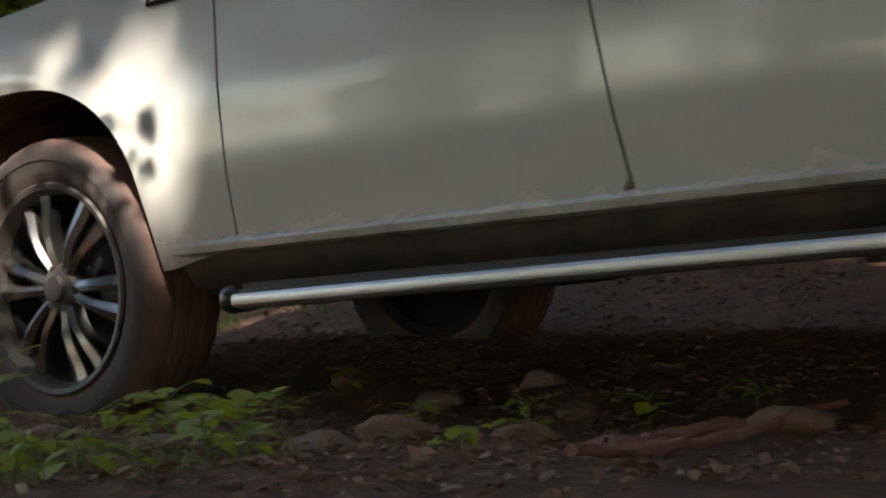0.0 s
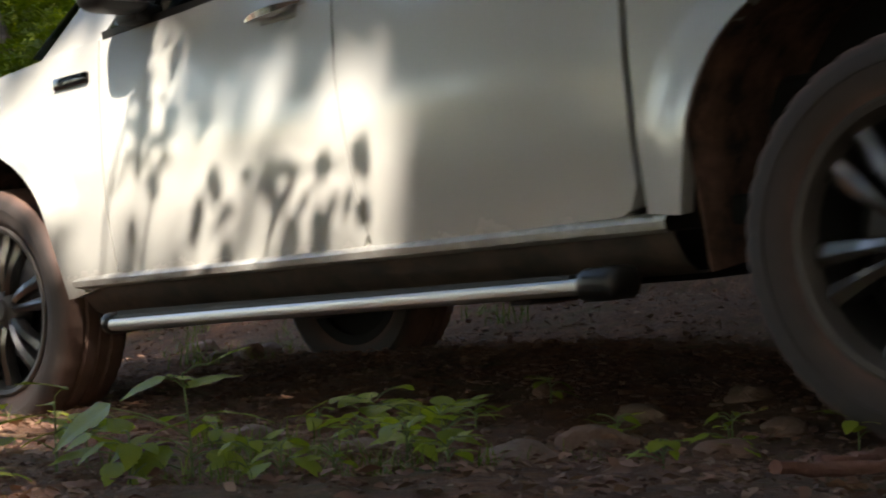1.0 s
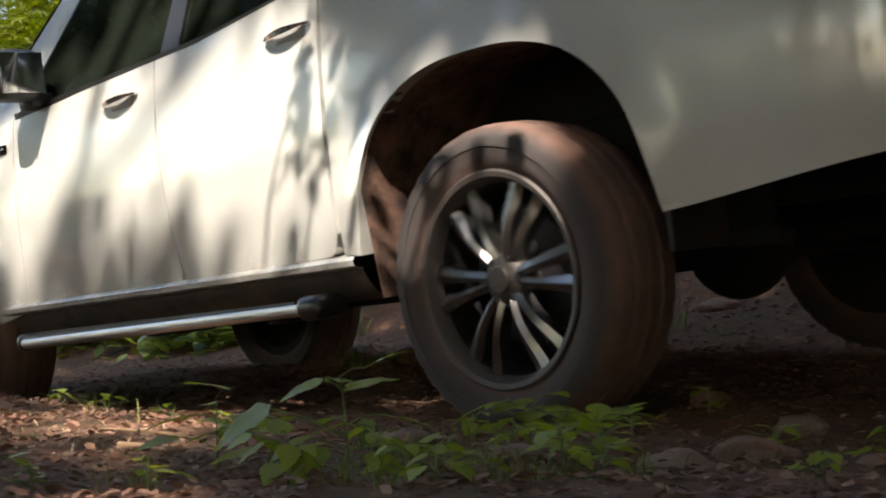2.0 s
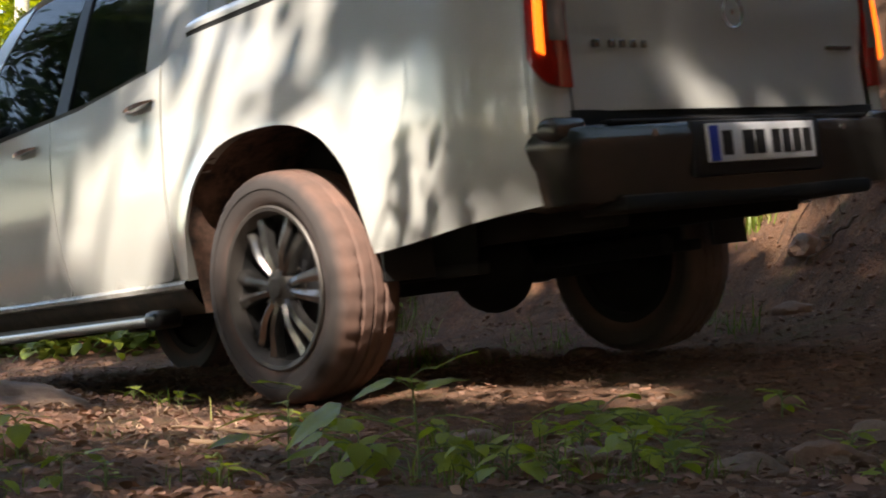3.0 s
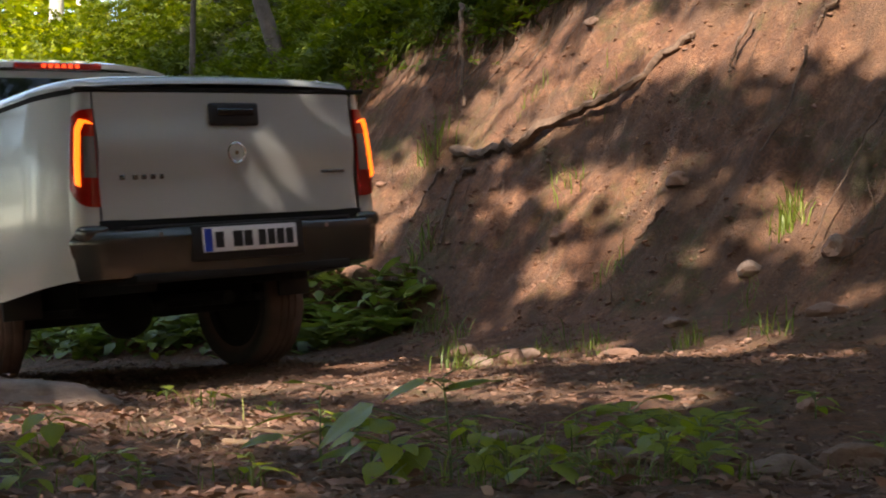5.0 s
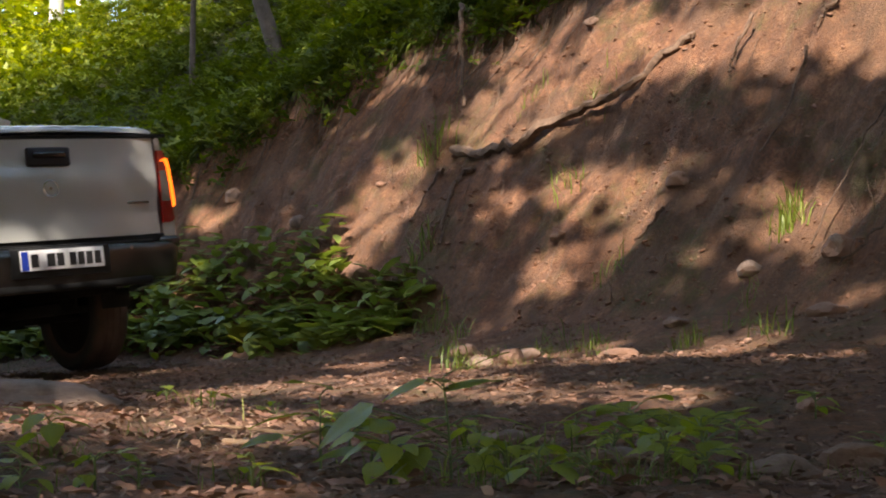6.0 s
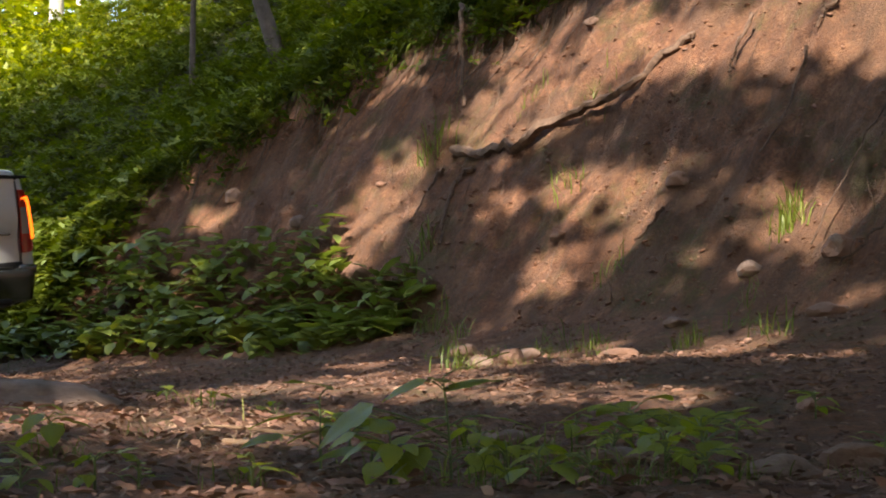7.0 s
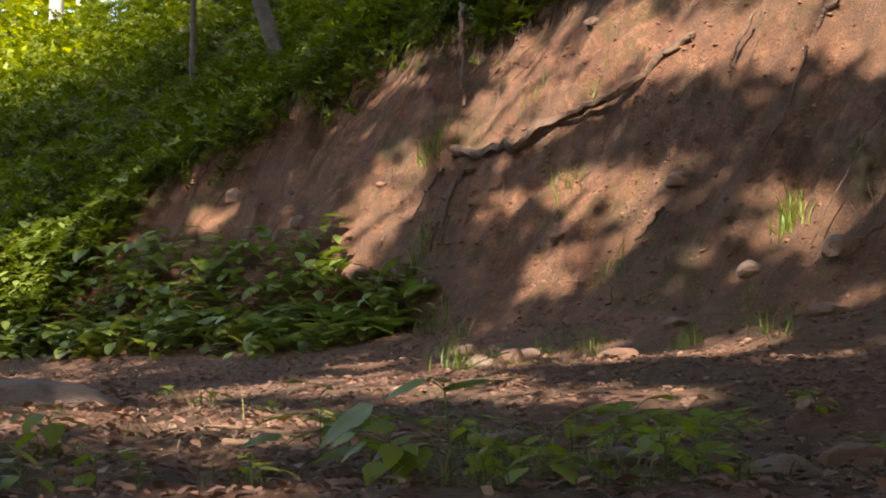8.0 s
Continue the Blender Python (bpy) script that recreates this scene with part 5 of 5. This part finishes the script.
def stone(x, y, size, flat=0.45, turn=0, label="weathered grey-brown stone half sunk in the earth", seed=0, lift=0.0, tilt=0):
    bm = bmesh.new()
    bmesh.ops.create_icosphere(bm, subdivisions=3, radius=0.5)
    for v in bm.verts:
        k = noise.noise(v.co * 2.3 + Vector((seed * 3.1, 0, 0))) * 0.35 + noise.noise(v.co * 6 + Vector((0, seed, 0))) * 0.10
        v.co *= 1 + k
        v.co.z = max(v.co.z, -0.3) * flat
        v.co.y *= 0.75
    o = part("stone", bm, M_STONE, None, angle=25)
    tagged(o, label, "stone", group="stones")
    o.matrix_basis = pose(x, y, ground_at(x, y) + size * flat * 0.12 + lift, tilt, 0, turn) @ Matrix.Scale(size, 4)
    return o


STONES = [(-1.06, 3.92, 0.48, 0.20, 10), (-1.32, 4.1, 0.30, 0.25, 0), (0.28, 6.30, 0.13, 0.7, 20), (0.70, 6.16, 0.20, 0.35, 5), (0.15, 6.35, 0.12, 0.5, 5), (0.36, 6.5, 0.16, 0.4, 70), (0.095, 7.18, 0.2, 0.5, 40), (-0.56, 9.91, 0.24, 0.8, 0),
          (-1.04, 10.93, 0.14, 0.8, 0), (-0.42, 10.45, 0.08, 0.7, 0), (0.64, 8.48, 0.13, 0.7, 70), (0.96, 9.74, 0.14, 0.5, 0), (1.45, 7.2, 0.18, 0.5, 0), (1.23, 8.04, 0.14, 0.7, 0),
          (-1.61, 11.8, 0.15, 0.9, 0), (0.13, 2.95, 0.13, 0.4, 30), (0.54, 2.43, 0.15, 0.35, 0), (0.78, 2.85, 0.16, 0.4, 60), (1.0, 3.3, 0.14, 0.4, 0), (0.62, 2.75, 0.10, 0.5, 0), (0.3, 2.6, 0.09, 0.5, 0),
          (1.18, 2.9, 0.12, 0.45, 0), (1.35, 2.35, 0.15, 0.4, 50), (0.95, 2.6, 0.12, 0.5, 0), (1.3, 3.4, 0.12, 0.5, 0), (-0.3, 2.5, 0.08, 0.5, 0), (0.9, 3.7, 0.12, 0.5, 0), (-0.72, 2.75, 0.10, 0.5, 0),
          (-1.3, 10.3, 0.2, 0.5, 0), (1.6, 6.4, 0.16, 0.5, 0), (1.05, 6.9, 0.12, 0.5, 0), (1.75, 6.75, 0.2, 0.6, 0)]
for i, (x, y, sz, fl, tn) in enumerate(STONES):
    stone(x, y, sz, fl, tn + 37 * i, seed=i)


# -- roots and sticks --
def root(name, points, r0, r1, label, category, material=None, n=5, lift=0.0, follow=True, jitter=0.012, wob=0.26, sides=8):
    pts = refine(points, n, jitter)
    if follow:
        pts = [Vector((p.x, p.y - 0.02, max(p.z, ground_at(p.x, p.y) - r0 * 0.3 + lift))) for p in pts]
    k = len(pts) - 1
    o = part(name, tube(pts, [r0 + (r1 - r0) * i / k for i in range(k + 1)], sides, wob), material or M_ROOT)
    return tagged(o, label, category)


root("tree_root", [(0.06, 10.20, 1.53), (0.24, 9.84, 1.47), (0.425, 9.48, 1.45), (0.61, 9.36, 1.59), (0.865, 9.13, 1.69), (1.05, 8.97, 1.75), (1.24, 8.89, 1.90), (1.40, 8.78, 1.99), (1.44, 8.81, 2.05)], 0.033, 0.020, "thick bare tree root snaking across the earth bank", "root", lift=0.03)
root("tree_root", [(0.20, 9.74, 1.37), (0.11, 9.80, 1.32), (0.057, 9.70, 1.21), (0.004, 9.48, 1.02), (-0.02, 9.3, 0.87)], 0.016, 0.008, "thin brown root hanging down the bank", "root", lift=0.01)
root("tree_root", [(0.02, 10.0, 1.38), (-0.034, 10.08, 1.33), (-0.125, 9.96, 1.15), (-0.18, 9.86, 1.04)], 0.013, 0.006, "thin brown root hanging down the bank", "root", lift=0.01)
root("tree_root", [(0.14, 10.75, 2.6), (0.12, 10.62, 2.4), (0.135, 10.55, 2.15), (0.138, 10.36, 1.83)], 0.018, 0.010, "pale root hanging from the lip of the bank", "root", lift=0.02)
root("tree_root", [(1.70, 8.40, 2.1), (1.58, 8.33, 1.88), (1.54, 8.28, 1.77)], 0.012, 0.006, "thin brown root hanging down the bank", "root", lift=0.01)
root("tree_root", [(2.05, 7.97, 2.1), (1.99, 7.96, 2.05), (1.94, 7.96, 1.96)], 0.016, 0.006, "thin brown root hanging down the bank", "root", lift=0.01)
root("stick", [(2.09, 7.15, 1.50), (1.885, 7.05, 1.20), (1.65, 6.88, 0.80)], 0.005, 0.004, "long thin dry stick leaning on the bank", "stick", follow=False, wob=0.05)
root("stick", [(1.88, 7.9, 1.85), (1.726, 7.74, 1.5), (1.57, 7.62, 1.28)], 0.010, 0.005, "long thin dry stick leaning on the bank", "stick", lift=0.01)
root("stick", [(1.14, 7.9, 1.03), (1.06, 7.92, 0.92), (0.986, 7.93, 0.85)], 0.012, 0.006, "short dark dry stick lying on the bank", "stick", lift=0.01)
root("stick", [(1.91, 6.57, 0.92), (1.8, 6.58, 0.80), (1.70, 6.6, 0.70)], 0.008, 0.005, "short dark dry stick lying on the bank", "stick", lift=0.01)
root("peeled_branch", [(0.80, 2.02, 0), (0.98, 2.14, 0), (1.16, 2.24, 0), (1.50, 2.45, 0)], 0.011, 0.008, "reddish peeled branch lying on the verge", "branch", M_REDBARK, lift=0.03)
root("peeled_branch", [(1.02, 2.38, 0), (1.14, 2.40, 0), (1.34, 2.48, 0)], 0.020, 0.014, "reddish peeled branch lying on the verge", "branch", M_REDBARK, lift=0.012)
root("stick", [(-0.42, 2.98, 0), (-0.34, 2.94, 0), (-0.26, 2.92, 0)], 0.006, 0.004, "pale dry stick lying on the verge", "stick", M_STRAW, lift=0.012)
root("stick", [(-0.50, 3.22, 0), (-0.38, 3.2, 0), (-0.22, 3.25, 0)], 0.004, 0.003, "pale dry stick lying on the verge", "stick", M_STRAW, lift=0.012)


def hanging_roots():
    sets = []
    bmv, bmq = [], []
    for k in range(260):
        s = random.uniform(12.6, 17.6) if k % 2 else random.uniform(13.2, 15.0)
        w = float(cut_height(s)) / 1.45
        x, y = track_to_world(np.array([s]), np.array([-(1.75 + w - random.uniform(-0.05, 0.25))]))
        x, y = float(x[0]), float(y[0])
        z = ground_at(x, y) + 0.03
        ln = random.uniform(0.2, 0.8)
        p, r = [], random.uniform(0.003, 0.009)
        dx = random.uniform(-0.35, 0.35)
        for i in range(6):
            u = i / 5
            qx, qy = x - 0.30 * ln * u + dx * u * u, y - 0.35 * ln * u - 0.03
            p.append((qx, qy, max(z - ln * u, ground_at(qx, qy) + 0.006)))
        v = []
        for i, q in enumerate(p):
            rr = r * (1 - 0.7 * i / 5)
            v += [(q[0] - rr, q[1], q[2]), (q[0], q[1] - rr, q[2]), (q[0] + rr, q[1], q[2]), (q[0], q[1] + rr, q[2])]
        qs = [(4 * i + j, 4 * i + (j + 1) % 4, 4 * i + 4 + (j + 1) % 4, 4 * i + 4 + j) for i in range(5) for j in range(4)]
        sets.append((np.array(v), np.array(qs)))
    stuff("hanging_roots", sets, M_ROOT, "thin roots hanging from the lip of the cut bank", "roots")


hanging_roots()


# -- grass --
def tuft(x, y, height, count, spread=0.04, seed=0, flat=0.0):
    rr = np.random.default_rng(seed)
    px, py = x + rr.normal(size=count) * spread, y + rr.normal(size=count) * spread
    T = np.stack([px, py, terrain(px, py) - 0.005 + flat * 0.015], -1)
    return scatter(BLADE_V, BLADE_Q, turns(rr.uniform(0, 6.28, count), rr.uniform(-0.7, 0.4, count) - flat, np.zeros(count)), T, rr.uniform(0.35, 1.1, count) * height)


TUFTS = [(0.05, 6.25, 0.13, 40), (0.12, 6.15, 0.08, 40), (0.64, 6.2, 0.09, 30), (0.45, 6.3, 0.07, 26), (0.30, 6.15, 0.06, 30), (1.0, 6.3, 0.11, 40), (1.25, 6.5, 0.10, 30), (-0.25, 9.0, 0.20, 60), (-0.05, 8.7, 0.17, 45), (-0.05, 10.27, 0.24, 50), (1.65, 7.27, 0.20, 80), (0.74, 8.84, 0.20, 30), (0.88, 7.96, 0.16, 30), (0.05, 8.16, 0.16, 30), (0.70, 6.93, 0.12, 34), (1.04, 6.39, 0.11, 34), (0.62, 6.75, 0.10, 40), (0.02, 7.0, 0.14, 30),
         (0.53, 7.34, 0.16, 16), (-0.15, 9.38, 0.20, 50), (1.33, 6.16, 0.14, 30), (0.56, 9.73, 0.16, 24), (0.93, 9.15, 0.16, 24), (0.16, 2.75, 0.07, 60), (0.22, 2.55, 0.07, 60), (0.06, 2.9, 0.07, 50), (0.32, 2.3, 0.06, 50), (-0.3, 2.3, 0.05, 30), (0.13, 3.2, 0.06, 40), (0.45, 2.3, 0.06, 40), (0.7, 2.6, 0.05, 30), (-0.68, 2.7, 0.06, 40), (-0.62, 3.1, 0.05, 30), (0.10, 2.45, 0.08, 60), (-0.1, 2.6, 0.06, 40), (0.25, 2.3, 0.07, 50),
         (-0.62, 3.9, 0.08, 20), (-0.4, 3.6, 0.08, 16), (0.02, 2.25, 0.07, 60), (-0.55, 2.3, 0.05, 16), (0.45, 6.8, 0.10, 24), (0.2, 6.7, 0.09, 24), (-0.35, 3.05, 0.05, 10), (1.4, 7.0, 0.12, 20)]
stuff("grass", [tuft(x, y, h, c, 0.03 + 0.12 * h, i) for i, (x, y, h, c) in enumerate(TUFTS)], M_GRASS, "scattered tufts of thin green grass", "grass")
stuff("dry_straw", [tuft(x, y, 0.12, 22, 0.07, 50 + i, 1.25) for i, (x, y) in enumerate(((-0.46, 3.05), (-0.35, 2.98), (-0.6, 3.3), (-0.45, 3.4), (-0.28, 3.1), (-0.7, 3.6), (-0.5, 3.7)))],
      M_STRAW, "dry pale straw lying on the verge", "straw")


# -- herbs of the verge, leaf by leaf --
def blade_leaf(width, heart, seed):
    """A leaf of length 1 along +y: toothed outline, sunk rib, arched blade, drooping tip."""
    rr = random.Random(seed)
    stations, across = 10, (-1.0, -0.66, -0.33, 0.0, 0.33, 0.66, 1.0)
    v, q = [], []
    for i in range(stations + 1):
        u = i / stations
        w = width * (math.sin(math.pi * u ** (0.55 if heart else 0.8)) ** 0.8 * (1 - 0.25 * u) + 0.01)
        w *= 1 + (0.05 if i % 2 else -0.04)
        wave = rr.uniform(-0.015, 0.015)
        for k in across:
            back = (0.10 if heart else 0.0) * abs(k) * max(0.0, 0.25 - u) / 0.25
            rib = 0.10 * abs(k) ** 0.7 * w - 0.16 * (k * w) ** 2
            v.append((k * w, u - back + 0.02 * abs(k), rib + wave * k * k - 0.16 * u ** 2.2 + 0.06 * u))
    m = len(across)
    for i in range(stations):
        for j in range(m - 1):
            a = i * m + j
            q.append((a, a + 1, a + m + 1, a + m))
    return mesh_from_arrays("leaf", v, q, M_HERB, True)


HERB_LEAF = [blade_leaf(0.40, True, k) for k in range(3)]
HERB_SLIM = [blade_leaf(0.30, False, k) for k in range(3)]


def herb(x, y, leaves, label="green broad-leaved herb growing on the verge", heart=True):
    """leaves: offsets dx, dy, dz of the leaf's foot, its length, heading, tilt."""
    z = ground_at(x, y)
    t = tagged(new("herb"), label, "herb", group="herbs of the verge")
    t.location = (x, y, z)
    top = max(l[2] for l in leaves) * 0.92
    mx, my = sum(l[0] for l in leaves) / len(leaves) * 0.6, sum(l[1] for l in leaves) / len(leaves) * 0.6
    line = refine([(0, 0, -0.01), (mx * 0.3, my * 0.3, top * 0.45), (mx, my, top)], 4)
    part("stem", tube(line, [0.0026 - 0.00016 * i for i in range(len(line))], 6), M_STEM, t)
    for dx, dy, dz, ln, az, ti in leaves:
        k = min(1.0, max(0.08, (dz - 0.35 * math.hypot(dx, dy)) / top))
        p0, p2 = Vector((mx * k * k, my * k * k, top * k)), Vector((dx, dy, dz))
        p1 = p0.lerp(p2, 0.5) + Vector((0, 0, 0.006))
        part("stalk", tube(refine([p0, p1, p2], 3), [0.0013] * 7, 5), M_STEM, t)
        o = new("leaf", random.choice(HERB_LEAF if heart else HERB_SLIM))
        o.parent = t
        o.matrix_basis = pose(dx, dy, dz, 0, 0, az) @ pose(0, 0, 0, ti, random.uniform(-12, 12), 0) @ Matrix.Scale(ln, 4)


herb(0.014, 2.42, [(-0.045, 0, 0.160, 0.072, 100, -22), (-0.035, 0.01, 0.162, 0.064, -80, -8), (0.027, 0, 0.180, 0.072, -75, 25), (-0.005, 0, 0.146, 0.085, -80, 15), (0.045, 0, 0.105, 0.085, -95, -8),
                   (-0.043, -0.03, 0.055, 0.100, 125, -42), (-0.13, 0.01, 0.118, 0.105, 108, -35), (-0.01, 0.01, 0.090, 0.088, 105, -15), (-0.07, 0, 0.072, 0.075, 120, -25), (-0.15, 0.02, 0.05, 0.072, 100, -10), (0.05, 0.03, 0.06, 0.07, -60, -20),
                   (-0.02, 0.03, 0.10, 0.06, 30, -10), (-0.09, 0.03, 0.10, 0.065, 60, -10), (0.03, -0.02, 0.045, 0.075, -130, -20), (0.09, 0.01, 0.05, 0.06, -95, -10)],
     "green herb with large pointed leaves on the verge")
herb(-0.20, 2.52, [(0.02, 0, 0.135, 0.10, 60, 10), (-0.03, 0, 0.095, 0.09, 95, -10), (0.02, -0.02, 0.075, 0.085, 70, -15), (-0.06, 0, 0.06, 0.075, 110, -10), (0.04, 0.03, 0.06, 0.07, -60, -20), (-0.01, 0.02, 0.11, 0.06, 20, 0)], heart=False)
HERBS = [(0.22, 2.28, 0.05, 8), (0.39, 2.27, 0.05, 8), (0.85, 2.95, 0.05, 7), (0.06, 2.7, 0.06, 8), (-0.45, 2.28, 0.04, 7), (-0.62, 2.26, 0.05, 7), (0.75, 2.35, 0.05, 7), (0.95, 2.6, 0.05, 7), (-0.28, 3.5, 0.04, 6), (-0.2, 3.75, 0.04, 6), (0.05, 3.6, 0.04, 6), (0.36, 2.95, 0.10, 11), (0.42, 2.86, 0.08, 10), (0.43, 2.55, 0.08, 11), (0.35, 2.42, 0.07, 9), (0.47, 2.75, 0.07, 9), (0.30, 2.7, 0.06, 8), (-0.08, 2.36, 0.07, 9), (0.10, 2.36, 0.06, 8), (-0.16, 2.62, 0.08, 9), (-0.71, 3.95, 0.05, 6), (-0.60, 3.97, 0.05, 5), (-0.46, 4.2, 0.06, 5), (-0.66, 2.6, 0.08, 6),
         (-0.72, 2.45, 0.09, 6), (0.86, 3.55, 0.06, 6), (1.21, 2.63, 0.07, 7), (0.27, 3.1, 0.06, 6), (0.62, 3.25, 0.06, 6), (1.05, 2.85, 0.05, 6), (-0.52, 2.30, 0.05, 6), (-0.28, 2.26, 0.05, 6), (0.14, 2.27, 0.06, 6),
         (-0.78, 2.9, 0.06, 5), (-1.9, 10.0, 0.14, 5), (-3.0, 10.6, 0.16, 5), (1.5, 2.75, 0.06, 6)]
for x, y, h, c in HERBS:
    lv = []
    c = int(c * 1.3) if y < 5 else c
    for k in range(c):
        a = 360 * k / c + random.uniform(-25, 25)
        r = h * random.uniform(0.15, 0.9)
        lv.append((-r * math.sin(radians(a)), r * math.cos(radians(a)), h * random.uniform(0.4, 1.15), h * random.uniform(0.45, 0.8), a, random.uniform(-35, 25)))
    herb(x, y, lv)


# ---- movement ----
TRUCK_ROWS = [(0.0, 2.719, 1.898, -0.229, 125.12, -2.35, -1.61), (0.5, 2.413, 2.474, -0.224, 126.50, -2.18, -2.28),
              (1.0, 2.045, 3.043, -0.236, 127.65, -2.62, -3.15), (1.2, 1.850, 3.305, -0.250, 127.75, -2.75, -3.60),
              (2.3, 0.893, 4.604, -0.224, 128.45, -4.32, -4.75), (2.5, 0.724, 4.869, -0.228, 128.63, -4.20, -4.56),
              (3.0, 0.314, 5.542, -0.278, 129.85, -4.18, -5.12), (3.2, 0.139, 5.779, -0.294, 130.31, -3.80, -5.05),
              (3.5, -0.104, 6.120, -0.317, 130.69, -3.45, -5.36), (4.0, -0.611, 6.735, -0.359, 130.86, -2.30, -6.65),
              (4.2, -0.829, 6.992, -0.373, 130.90, -2.14, -6.55), (4.5, -1.118, 7.386, -0.403, 131.15, -2.18, -5.55),
              (4.7, -1.332, 7.644, -0.421, 131.31, -2.49, -4.93), (5.8, -2.651, 9.193, -0.538, 132.35, -3.96, -4.18),
              (6.0, -2.912, 9.459, -0.553, 133.08, -4.20, -4.45), (6.4, -3.406, 9.993, -0.602, 134.75, -3.95, -4.45),
              (6.5, -3.520, 10.110, -0.614, 135.30, -3.82, -4.38), (7.0, -4.162, 10.700, -0.671, 137.94, -3.30, -3.52),
              (8.0, -5.56, 11.96, -0.80, 141.0, -2.5, -2.0)]
# travel of the near rear spring
SPRING = [(0.0, 0.0), (1.2, 0.0), (2.3, -0.025), (2.8, 0.015), (3.2, 0.032), (3.6, 0.025), (4.2, 0.0), (8.0, 0.0)]


def truck_pose(x, y, z, heading, nose, lean):
    return pose(x, y, z + EYE, 0, 0, heading) @ pose(0, 0, 0, 0, -nose, 0) @ pose(0, 0, 0, lean)


def motions():
    walk(truck, [(r[0], truck_pose(*r[1:])) for r in TRUCK_ROWS])
    # the wheels turn by the way that the truck has rolled
    ts = [r[0] for r in TRUCK_ROWS]
    run = [0.0]
    for a, b in zip(TRUCK_ROWS, TRUCK_ROWS[1:]):
        run.append(run[-1] + math.hypot(b[1] - a[1], b[2] - a[2]))
    for w, (wx, wy, wz, flip) in WHEELS.items():
        rows = []
        for k in range(41):
            t = k * 0.2
            turn = math.degrees(float(np.interp(t, ts, run)) / 0.375)
            up = float(np.interp(t, *zip(*SPRING))) if wx < 1 and wy > 0 else 0.0
            rows.append((t, pose(wx, wy, wz + up) @ pose(0, 0, 0, 0, turn + 20, 0) @ pose(0, 0, 0, 0, 0, flip)))
        walk(w, rows)


motions()
